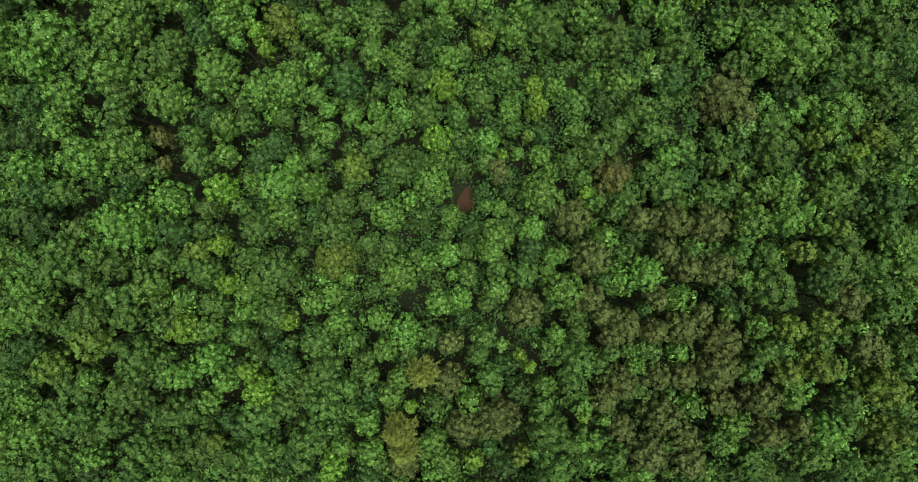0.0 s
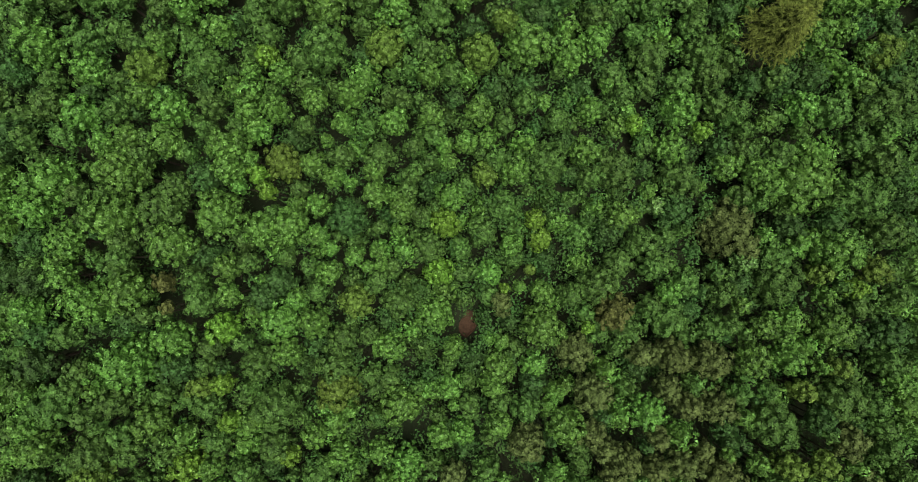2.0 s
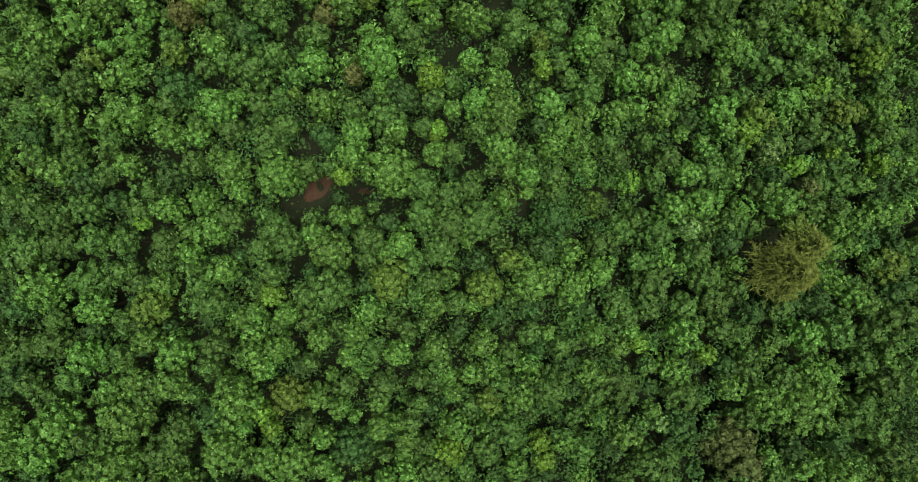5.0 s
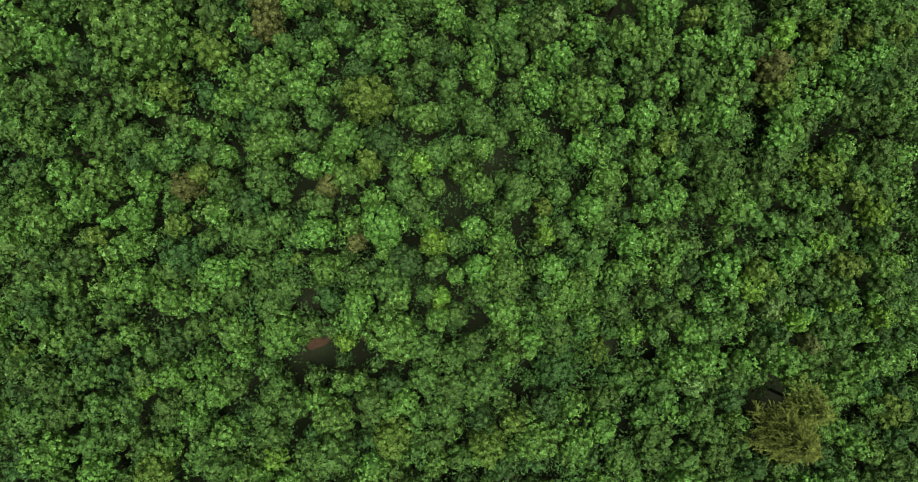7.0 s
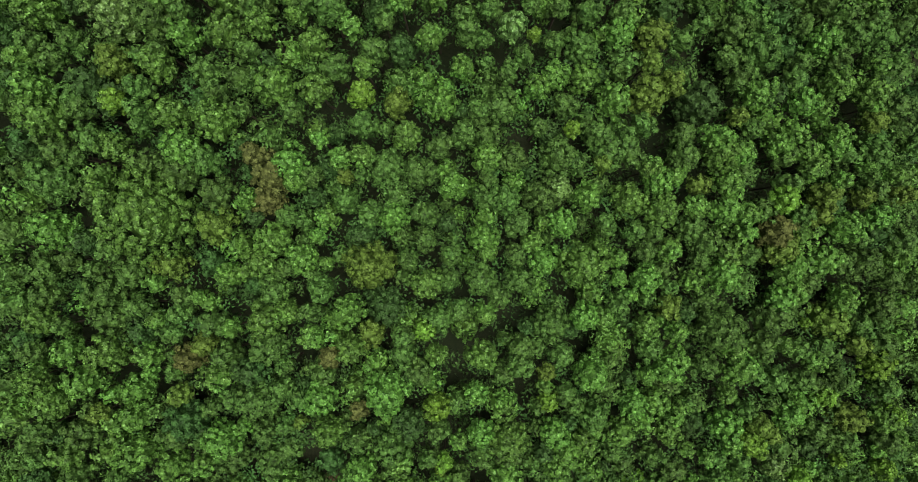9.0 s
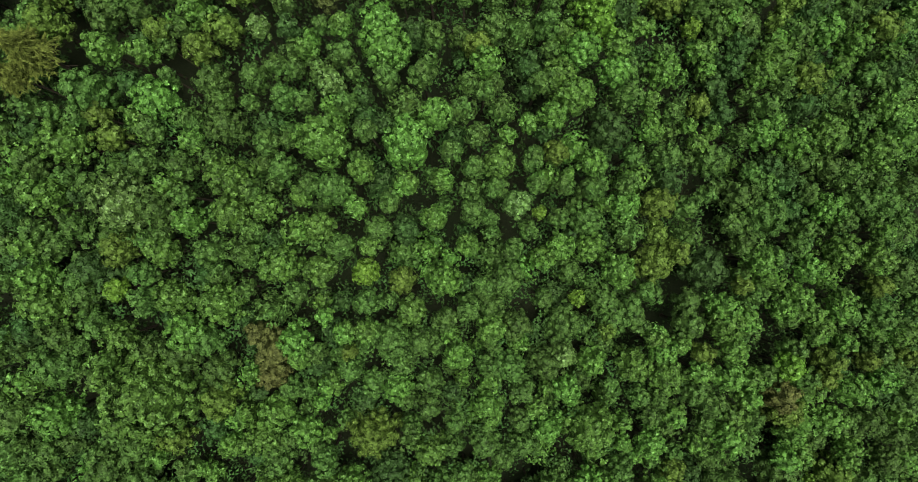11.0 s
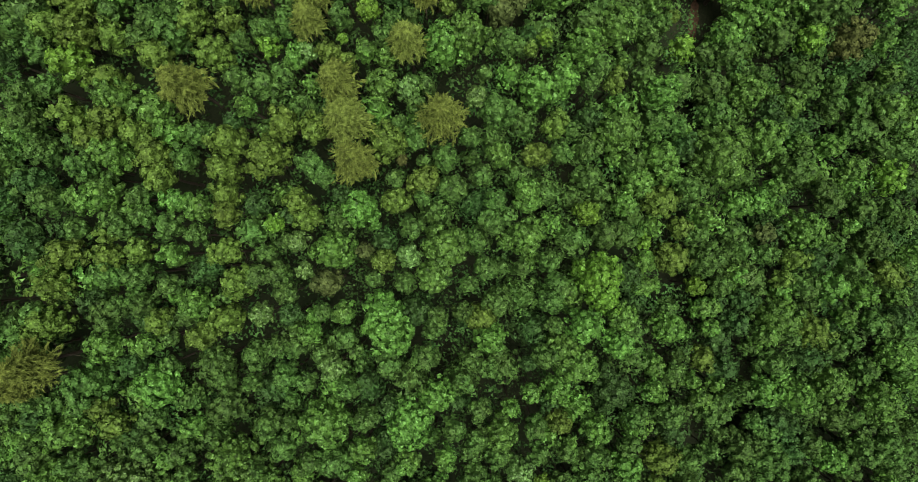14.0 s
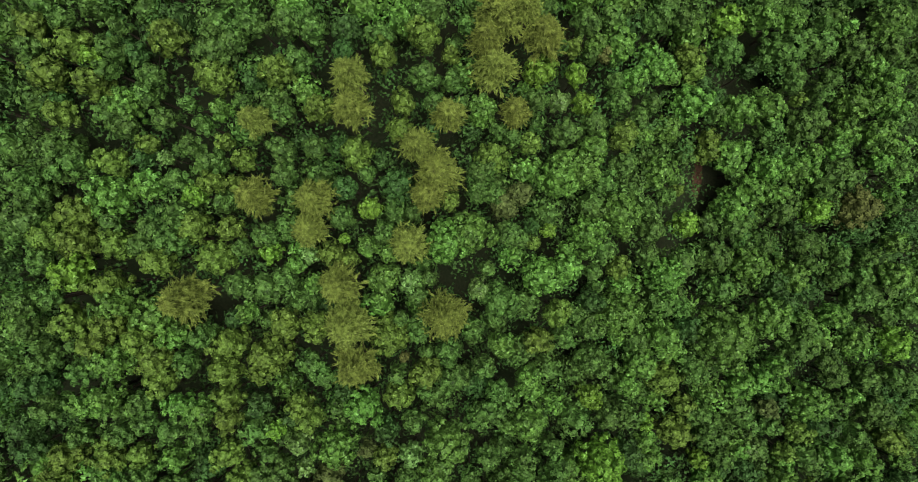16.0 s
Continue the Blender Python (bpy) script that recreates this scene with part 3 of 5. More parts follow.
stand("fresh", [
    (24.0, 112.9, 1.9, 0.7), (10.9, 113.3, 2.2, 0.2), (-24.7, 113.4, 1.7, 0.3), (-27.5, 114.4, 1.6, 0.0), (-8.2, 116.2, 1.4, -0.8), (26.6, 116.3, 1.6, -0.8),
    (14.7, 116.3, 1.8, -0.3), (36.7, 116.3, 1.5, -0.7), (4.3, 116.4, 1.9, -0.1), (6.3, 117.1, 1.4, -0.3), (23.2, 117.2, 2.0, -1.9), (-3.4, 119.1, 2.0, 0.4),
    (7.7, 119.7, 1.7, -0.0), (-1.5, 119.9, 1.9, 0.6), (10.5, 121.6, 2.0, -0.3), (-27.5, 122.2, 1.8, -0.4), (21.3, 122.4, 1.8, -2.4), (23.1, 123.8, 1.7, -1.9),
    (5.2, 124.2, 1.9, 0.1), (7.7, 125.0, 1.4, -0.6), (14.6, 125.3, 1.8, -3.3), (5.8, 125.4, 1.4, -0.3), (24.0, 125.6, 1.5, -1.7), (8.2, 126.7, 1.6, -1.0)])
stand("fresh", [
    (21.1, 126.8, 1.8, -2.6), (33.3, 128.7, 1.5, -0.3), (15.2, 128.9, 1.4, -3.3), (-0.8, 129.6, 1.4, -2.3), (21.0, 130.4, 1.7, -1.4), (23.4, 130.7, 1.7, -0.9),
    (17.1, 131.1, 1.9, -2.7), (31.3, 131.2, 1.8, -0.3), (13.5, 133.4, 1.4, -1.2), (9.9, 134.9, 1.6, -0.4), (22.1, 137.6, 1.4, -0.4), (33.4, 137.8, 1.7, 0.2)])
stand("leafy", [
    (10.2, -23.4, 1.9, 0.9), (-44.8, -23.4, 1.6, 0.6), (-42.3, -22.5, 2.3, 0.7), (43.0, -22.2, 1.7, 2.0), (34.9, -22.1, 1.7, 2.0), (-32.4, -21.7, 2.6, 0.7),
    (-19.9, -21.5, 2.3, 1.1), (-25.9, -21.0, 2.3, 0.9), (26.1, -20.3, 1.6, 1.1), (-15.0, -19.9, 2.3, 1.0), (9.1, -19.2, 2.6, 1.2), (-35.1, -18.7, 1.8, 0.8),
    (38.0, -18.2, 1.6, 3.4), (-38.5, -17.6, 2.0, 1.1), (-28.0, -17.4, 2.3, 1.0), (-19.9, -17.4, 2.3, 1.5), (-17.2, -16.4, 1.6, 1.2), (8.3, -16.4, 1.4, 1.5),
    (-13.5, -16.3, 2.3, 0.8), (-33.4, -15.2, 2.5, 1.0), (37.2, -15.2, 1.6, 4.5), (-11.2, -14.8, 1.5, 0.1), (-38.2, -14.5, 2.3, 1.6), (3.2, -13.5, 1.7, 1.3)])
stand("leafy", [
    (-13.6, -13.2, 2.3, -0.2), (28.7, -12.8, 1.4, 2.7), (11.5, -11.8, 2.3, 1.4), (-31.9, -11.7, 2.5, 1.3), (-14.5, -10.4, 2.2, -0.9), (2.6, -9.7, 1.7, 0.2),
    (40.9, -6.9, 1.4, 4.4), (-18.4, -6.9, 2.0, 0.4), (-35.7, -6.9, 2.2, 2.0), (-24.2, -6.3, 1.7, 0.7), (-33.2, -5.4, 1.5, 1.0), (30.7, -4.5, 2.8, 3.4),
    (-36.0, -3.4, 1.5, 2.1), (0.9, -3.4, 1.5, -1.3), (6.6, -3.3, 1.7, 0.1), (-18.5, -3.2, 2.8, 0.3), (-25.0, -3.0, 1.7, -0.1), (40.3, -2.3, 1.5, 3.9),
    (-39.2, -2.3, 2.5, 2.9), (-33.9, -2.1, 2.0, 1.1), (37.0, -2.0, 2.8, 4.0), (-29.3, -1.6, 1.4, 0.2), (-36.4, 1.2, 1.5, 1.8), (-12.6, 1.2, 2.4, -1.2)])
stand("leafy", [
    (-20.0, 1.4, 2.0, 0.0), (42.2, 1.5, 1.8, 2.2), (-24.3, 3.2, 1.5, 0.3), (-11.8, 3.8, 1.7, -0.9), (-36.9, 4.6, 1.6, 2.1), (25.0, 4.7, 1.7, 0.9),
    (20.7, 5.6, 2.3, -0.0), (-29.6, 6.5, 1.3, 2.3), (40.1, 6.8, 1.4, 0.9), (-6.4, 7.3, 2.1, -2.3), (-24.8, 7.8, 1.9, 1.7), (2.7, 8.0, 1.5, -2.9),
    (43.8, 8.1, 1.4, 1.0), (26.4, 8.1, 1.7, -1.1), (11.2, 8.1, 1.6, -1.0), (-14.2, 8.5, 1.4, -0.9), (13.8, 9.0, 2.3, -0.3), (22.8, 9.3, 1.8, -1.0),
    (31.9, 9.5, 2.8, 0.2), (26.5, 10.2, 1.4, -1.5), (19.1, 10.9, 1.4, -0.7), (15.8, 11.2, 1.9, -0.8), (31.6, 12.0, 2.0, 0.2), (-3.3, 12.9, 2.0, -1.1)])
stand("leafy", [
    (18.4, 13.2, 2.1, -1.5), (12.0, 14.4, 2.1, -3.2), (2.1, 14.5, 1.8, -2.4), (42.9, 14.5, 2.3, 0.9), (-27.7, 16.5, 2.3, 2.1), (4.3, 16.9, 2.0, -1.6),
    (40.5, 18.1, 3.3, 0.5), (-26.6, 18.5, 1.6, 1.6), (22.7, 20.0, 2.6, -2.8), (16.1, 21.1, 2.7, -3.3), (8.5, 21.4, 2.6, -1.4), (42.5, 21.5, 2.1, -0.1),
    (-11.8, 21.8, 1.4, -1.3), (-7.9, 21.8, 1.7, -0.9), (-36.6, 23.1, 1.5, 0.9), (4.2, 25.0, 1.4, -0.6), (43.3, 25.2, 1.5, -0.7), (9.3, 25.5, 1.5, -1.1),
    (-23.3, 26.2, 1.6, 0.6), (-38.7, 26.3, 1.9, -0.5), (41.4, 26.6, 1.5, -0.8), (37.4, 26.6, 2.1, -0.4), (6.1, 27.0, 1.4, -0.1), (25.6, 27.2, 1.7, -1.0)])
stand("leafy", [
    (44.5, 28.1, 2.5, -1.1), (21.7, 29.4, 1.7, -0.9), (30.2, 29.5, 1.5, 0.8), (24.5, 29.8, 1.8, -0.6), (14.9, 30.0, 1.7, -1.4), (-23.6, 30.1, 1.8, -0.8),
    (-12.7, 31.4, 2.4, 1.0), (18.7, 31.7, 2.4, -1.1), (-25.0, 31.7, 1.4, -1.0), (-3.5, 32.0, 1.4, -1.6), (23.9, 32.2, 2.2, -0.3), (-35.2, 32.4, 2.1, -0.4),
    (-18.2, 32.9, 1.5, -0.3), (-32.0, 33.0, 1.5, -0.5), (-5.1, 33.8, 1.5, -2.1), (17.1, 33.9, 1.5, -1.2), (-19.2, 35.1, 1.6, -0.7), (-2.5, 35.2, 2.0, -0.4),
    (13.2, 35.6, 1.7, -1.8), (-28.0, 35.6, 1.7, -0.8), (-39.3, 35.6, 1.8, 0.2), (-36.7, 35.6, 1.7, 0.2), (-16.4, 35.7, 1.8, 0.0), (-31.5, 35.8, 1.5, -0.2)])
stand("leafy", [
    (-34.0, 35.9, 1.7, 0.0), (-9.2, 36.2, 1.8, -0.1), (18.8, 36.7, 2.0, -1.5), (15.5, 36.8, 2.1, -3.0), (-1.5, 37.4, 2.0, 0.7), (25.5, 37.7, 1.6, 0.4),
    (1.2, 37.8, 2.3, 0.7), (-37.2, 37.9, 1.8, 0.6), (-21.8, 38.1, 1.6, -1.1), (-4.2, 38.3, 1.9, 0.1), (-29.9, 38.6, 1.5, -0.4), (-34.7, 38.9, 1.8, 0.1),
    (-1.6, 40.1, 1.8, 0.2), (28.6, 40.7, 1.4, 0.7), (0.3, 41.1, 1.6, -0.8), (37.4, 41.6, 1.7, -0.7), (18.4, 42.0, 1.4, -2.0), (8.9, 42.4, 1.7, -3.3),
    (23.6, 42.7, 1.6, -0.3), (-15.2, 42.9, 1.5, -3.3), (-25.2, 43.1, 1.6, -1.9), (19.6, 44.0, 1.6, -1.0), (15.2, 44.1, 1.7, -3.1), (26.4, 44.5, 1.4, -0.9)])
stand("leafy", [
    (-35.4, 45.3, 1.6, 0.2), (-18.6, 45.4, 2.2, -2.2), (14.0, 45.8, 1.7, -2.3), (-21.9, 46.2, 1.6, -1.7), (3.4, 46.3, 1.5, 0.6), (41.1, 46.4, 1.4, -0.4),
    (-17.2, 46.7, 1.6, -2.1), (-7.4, 47.3, 2.1, 0.3), (33.9, 47.6, 1.4, -1.2), (-26.9, 48.4, 1.5, -1.3), (-19.1, 48.5, 1.6, -1.9), (-34.1, 49.6, 1.8, 0.9),
    (11.3, 49.9, 1.9, 0.4), (-19.6, 51.8, 2.3, -1.0), (29.4, 52.7, 1.5, -0.3), (-17.4, 52.8, 1.4, -1.0), (-4.9, 54.4, 1.5, -0.3), (-13.4, 54.5, 1.5, -0.1),
    (21.8, 54.6, 1.6, 0.7), (4.4, 54.7, 1.5, 0.0), (8.3, 55.7, 1.4, 0.3), (-6.4, 55.9, 1.5, -0.4), (40.8, 56.0, 1.7, -0.8), (-21.9, 56.1, 1.5, -0.7)])
stand("leafy", [
    (4.4, 56.2, 1.5, -0.0), (16.6, 56.2, 1.6, 0.5), (27.9, 56.5, 1.5, 0.0), (-18.2, 56.9, 2.0, -0.2), (23.3, 58.1, 2.8, 0.9), (7.3, 58.5, 2.0, -0.0),
    (-22.8, 58.9, 1.5, -0.9), (29.6, 59.0, 2.2, -0.3), (-3.2, 59.0, 1.7, -0.9), (-31.9, 59.4, 1.8, -1.5), (40.5, 59.9, 1.7, -0.6), (13.4, 60.1, 1.6, -0.1),
    (-29.8, 60.4, 1.5, -1.8), (-36.2, 61.7, 1.4, -0.1), (-32.3, 61.7, 2.1, -1.0), (-17.6, 61.9, 1.7, -0.3), (-13.4, 62.0, 1.5, 0.0), (32.7, 62.3, 1.4, -0.7),
    (0.8, 62.6, 1.9, -2.0), (40.6, 62.6, 1.4, 0.0), (4.2, 62.7, 1.6, -1.3), (-29.6, 63.5, 1.6, -0.0), (-36.0, 63.7, 1.6, 0.7), (37.8, 64.1, 2.0, 0.2)])
stand("leafy", [
    (35.3, 64.2, 1.4, -0.0), (41.1, 66.3, 1.5, 0.9), (20.2, 67.5, 1.6, 0.0), (4.0, 67.8, 1.5, -0.9), (-9.3, 68.6, 1.5, -1.3), (-4.3, 68.7, 1.5, -1.3),
    (-11.3, 70.0, 1.5, -1.1), (2.8, 70.0, 1.8, -0.8), (-22.1, 70.3, 1.7, -0.2), (6.3, 70.4, 2.0, -0.8), (-34.4, 71.2, 2.2, 1.4), (-24.6, 71.9, 1.8, 1.0),
    (-4.8, 72.4, 1.8, -0.6), (-7.7, 72.7, 2.0, -0.5), (-22.7, 72.9, 1.6, 0.6), (-34.0, 73.5, 1.5, 1.0), (3.5, 73.7, 1.6, -0.6), (19.1, 73.8, 1.7, 0.8),
    (7.7, 73.9, 2.1, -0.8), (14.4, 74.2, 1.5, -0.2), (37.3, 74.2, 1.6, 1.3), (-2.9, 74.5, 1.4, 0.0), (-31.2, 74.5, 1.5, 1.4), (12.5, 74.5, 1.9, -0.6)])
stand("leafy", [
    (14.0, 75.3, 1.5, -0.3), (-0.9, 75.5, 1.4, 0.1), (19.0, 75.9, 1.4, 0.7), (11.4, 76.1, 1.7, -0.7), (-9.4, 76.1, 1.4, 0.2), (2.3, 78.0, 1.8, 0.3),
    (8.3, 78.6, 1.5, -1.2), (39.8, 78.9, 1.6, 1.4), (-22.4, 80.3, 1.6, -0.2), (-8.5, 82.3, 1.4, 0.5), (23.3, 83.0, 1.5, -0.1), (9.4, 83.3, 1.7, 0.5),
    (26.4, 83.9, 2.5, -0.0), (-25.9, 83.9, 1.7, 1.2), (-0.5, 84.0, 1.4, 1.0), (19.0, 84.5, 1.4, -0.2), (35.1, 85.1, 1.8, 0.8), (37.8, 85.1, 1.6, 1.0),
    (23.8, 85.6, 1.7, -0.3), (-12.2, 85.7, 1.8, 0.4), (-16.1, 87.2, 1.4, 0.9), (32.1, 88.2, 1.5, 0.7), (20.9, 88.8, 1.9, -0.3), (16.6, 88.9, 1.5, -0.0)])
stand("leafy", [
    (-20.6, 90.5, 1.7, 0.5), (-30.4, 92.8, 2.1, 1.1), (25.8, 93.5, 1.5, 0.6), (-21.5, 94.1, 1.6, -0.1), (-18.4, 94.6, 1.4, -0.6), (36.1, 96.8, 1.4, -0.3),
    (1.0, 99.0, 1.5, 0.5), (5.5, 99.4, 1.4, 1.2), (24.3, 100.6, 1.5, -0.4), (19.8, 102.6, 2.0, -0.8), (35.3, 104.1, 1.8, 0.3), (10.3, 104.7, 1.6, 0.8),
    (21.7, 105.1, 1.4, 0.2), (34.1, 107.2, 1.4, 0.2), (8.5, 109.5, 1.4, -0.5), (26.9, 110.3, 1.8, 0.6), (33.3, 114.2, 1.4, -0.8), (0.9, 114.5, 1.7, 0.4),
    (20.0, 115.1, 1.7, -0.9), (-16.9, 115.6, 1.5, 0.8), (20.2, 117.8, 1.9, -3.0), (-23.4, 119.1, 1.5, 0.1), (13.9, 120.4, 1.4, -1.3), (21.5, 120.7, 1.7, -2.5)])
stand("leafy", [
    (25.8, 122.2, 1.6, -1.5), (30.1, 125.0, 2.2, -1.0), (-30.8, 125.3, 1.8, -0.5), (11.0, 125.6, 1.4, -1.5), (6.0, 127.9, 1.4, -1.0), (8.4, 128.9, 1.4, -1.2),
    (27.2, 129.5, 1.7, -0.9), (-19.9, 132.5, 1.7, 0.1), (19.4, 135.1, 1.6, -0.9), (24.6, 135.5, 2.1, -0.6), (31.0, 135.8, 1.7, -0.1)])
stand("dusky", [
    (-17.7, -11.8, 1.7, 0.7), (-40.4, 1.7, 1.9, 2.4), (43.4, 4.1, 2.3, 1.4), (-39.8, 4.6, 1.9, 2.1), (-19.6, 7.9, 1.6, -0.4), (-18.0, 9.4, 1.8, -0.6),
    (-39.4, 9.6, 1.7, 2.6), (-39.6, 13.3, 1.6, 2.4), (33.0, 14.8, 1.7, 0.5), (-11.2, 15.8, 2.2, -0.2), (22.4, 16.5, 2.3, -2.5), (18.5, 21.1, 1.2, -3.0),
    (-41.4, 23.4, 1.6, 0.5), (-35.2, 27.3, 1.3, -0.7), (44.5, 30.4, 1.5, -1.8), (44.8, 35.6, 1.1, -2.3), (25.5, 35.8, 1.7, 0.6), (-7.4, 37.7, 1.2, -0.3),
    (8.7, 38.1, 2.6, -2.6), (-27.4, 41.9, 1.8, -1.5), (-38.6, 45.2, 1.3, 0.1), (-13.3, 45.6, 1.5, -1.9), (33.7, 45.7, 1.3, -1.2), (6.6, 46.6, 1.0, 0.3)])
stand("dusky", [
    (-5.9, 49.2, 1.8, -0.2), (-26.3, 49.8, 2.3, -1.1), (-7.9, 60.1, 2.1, -1.0), (-19.2, 62.4, 1.0, -0.6), (-23.7, 64.3, 1.5, -2.2), (-2.3, 67.8, 1.0, -1.3),
    (-18.9, 68.2, 0.9, -0.4), (21.0, 78.9, 2.3, 0.4), (-31.3, 79.0, 1.7, 0.8), (-32.1, 84.9, 0.9, 0.4), (11.7, 91.0, 2.0, 0.3), (21.8, 92.8, 1.5, -0.2),
    (21.2, 95.5, 1.5, -0.2), (-15.3, 98.1, 1.1, 0.8), (-11.2, 123.1, 1.1, -0.1), (-7.3, 123.5, 1.6, -0.3), (-17.3, 130.4, 0.9, 0.1), (-25.0, 132.0, 0.9, -0.1),
    (-10.9, 132.8, 0.9, 0.4), (21.8, 133.7, 0.8, -0.9), (-10.9, 134.6, 1.2, 0.4)])
stand("lime", [
    (-12.7, -22.6, 1.7, 0.9), (1.5, -21.7, 1.1, 1.4), (12.4, -17.6, 0.7, 1.1), (-4.8, -16.4, 0.8, 1.0), (-19.8, -14.7, 1.9, 1.6), (-20.6, -12.7, 1.1, 1.7),
    (6.9, -12.4, 0.8, 1.1), (6.0, -11.3, 0.8, 0.8), (-26.9, -8.7, 1.9, 1.0), (-17.1, -7.9, 1.2, -0.2), (-22.6, -4.1, 1.2, 0.6), (-23.2, -0.4, 1.2, 0.2),
    (12.6, 4.9, 0.8, -0.4), (-23.1, 5.0, 1.8, 0.3), (4.4, 8.7, 0.7, -2.6), (39.3, 8.8, 1.2, 0.7), (-2.2, 10.5, 1.8, -2.3), (7.9, 13.7, 1.4, -2.5),
    (-1.6, 15.3, 1.7, -0.9), (7.5, 15.7, 1.2, -2.2), (-18.3, 18.2, 1.0, 0.3), (-19.0, 19.7, 1.1, 0.4), (24.1, 24.5, 1.2, -1.7), (17.6, 25.4, 1.1, -3.0)])
stand("lime", [
    (-18.2, 30.8, 1.2, -0.2), (-29.4, 37.5, 0.8, -0.5), (-11.5, 41.8, 1.1, -0.5), (16.4, 41.8, 1.5, -3.6), (31.9, 43.1, 1.2, -0.3), (41.2, 43.5, 1.3, -0.9),
    (36.1, 44.6, 0.8, -1.0), (-2.9, 45.4, 0.7, 0.2), (-2.6, 46.1, 1.0, 0.2), (27.6, 46.3, 1.4, -0.8), (26.9, 46.9, 1.2, -0.8), (41.8, 48.9, 1.2, -0.4),
    (34.6, 51.0, 1.2, -0.9), (-3.4, 51.0, 1.5, -0.7), (6.9, 51.6, 1.1, 0.4), (40.4, 54.0, 1.7, -0.8), (-4.4, 58.1, 1.2, -0.7), (32.4, 58.3, 0.6, -1.0),
    (28.4, 70.0, 1.5, 1.6), (8.9, 76.3, 0.9, -1.0), (-28.9, 77.4, 1.1, 1.1), (-9.6, 78.7, 1.3, 0.3), (5.1, 83.8, 0.7, 0.9), (9.9, 99.5, 1.7, 1.5)])
stand("lime", [
    (18.7, 100.2, 1.0, -1.0), (9.4, 101.3, 2.2, 1.6), (13.4, 104.1, 0.8, 0.1), (-15.7, 105.2, 0.8, 1.8), (8.5, 106.5, 1.2, 0.1), (37.0, 110.2, 1.8, -0.2),
    (-30.3, 116.6, 1.5, -0.2), (-16.3, 118.2, 0.9, 0.5), (-11.1, 119.3, 0.5, -0.2), (4.5, 120.1, 0.7, 0.2), (17.0, 120.8, 1.3, -2.5), (-9.2, 121.6, 1.0, -0.2),
    (28.7, 122.1, 1.3, -1.3), (-21.6, 122.3, 1.0, -0.1), (7.2, 130.2, 1.0, -1.1), (-27.6, 131.5, 0.8, -0.1), (6.6, 132.3, 1.0, -0.8), (3.8, 132.6, 1.5, -0.9),
    (19.1, 137.1, 1.5, -0.5)])
stand("khaki", [
    (6.1, -21.4, 1.2, 1.2), (-24.3, -20.2, 1.1, 1.0), (42.3, -19.0, 2.0, 2.8), (40.7, -14.0, 2.4, 4.7), (-39.9, -12.7, 1.9, 1.8), (31.5, -12.6, 1.5, 3.7),
    (34.8, -11.8, 2.1, 4.6), (-36.1, -9.9, 2.2, 2.0), (31.9, -8.4, 1.7, 3.8), (34.6, -7.8, 1.6, 4.3), (-12.6, -1.8, 2.8, -1.6), (33.1, -1.0, 1.4, 3.2),
    (-25.8, -0.9, 1.4, -0.2), (36.7, 1.2, 1.2, 2.9), (-10.5, 7.4, 2.0, -0.8), (35.7, 10.3, 1.4, 0.3), (7.0, 10.6, 0.8, -2.2), (41.7, 10.6, 1.6, 0.9),
    (2.3, 20.0, 1.5, -1.2), (-17.2, 21.0, 2.1, -0.7), (-29.5, 29.6, 2.0, -0.6), (1.7, 31.5, 2.1, -0.3), (-7.3, 32.1, 2.3, -1.4), (44.3, 33.4, 2.3, -2.8)])
stand("khaki", [
    (4.0, 34.1, 1.4, 0.7), (31.6, 37.5, 1.4, 0.9), (13.3, 39.7, 1.6, -5.1), (-39.7, 41.5, 0.7, -0.1), (28.9, 47.6, 1.1, -0.7), (28.0, 48.3, 1.4, -0.7),
    (37.6, 48.6, 1.9, -0.8), (-15.9, 49.4, 0.8, -1.9), (-32.0, 51.5, 1.0, 0.8), (-25.9, 52.6, 1.2, -0.4), (6.8, 54.2, 1.0, 0.2), (37.9, 56.0, 1.4, -0.8),
    (-23.8, 57.0, 1.3, -0.8), (-9.1, 58.0, 1.5, -0.3), (35.5, 58.2, 2.2, -1.2), (18.2, 60.1, 1.4, 0.2), (-9.3, 64.0, 2.6, -0.8), (-26.3, 64.1, 1.6, -0.8),
    (28.9, 65.5, 1.9, 0.4), (-22.3, 67.5, 1.9, -0.3), (32.3, 68.7, 1.3, 1.0), (36.4, 70.3, 1.2, 1.3), (32.5, 70.3, 1.5, 1.0), (40.3, 70.6, 1.2, 1.3)])
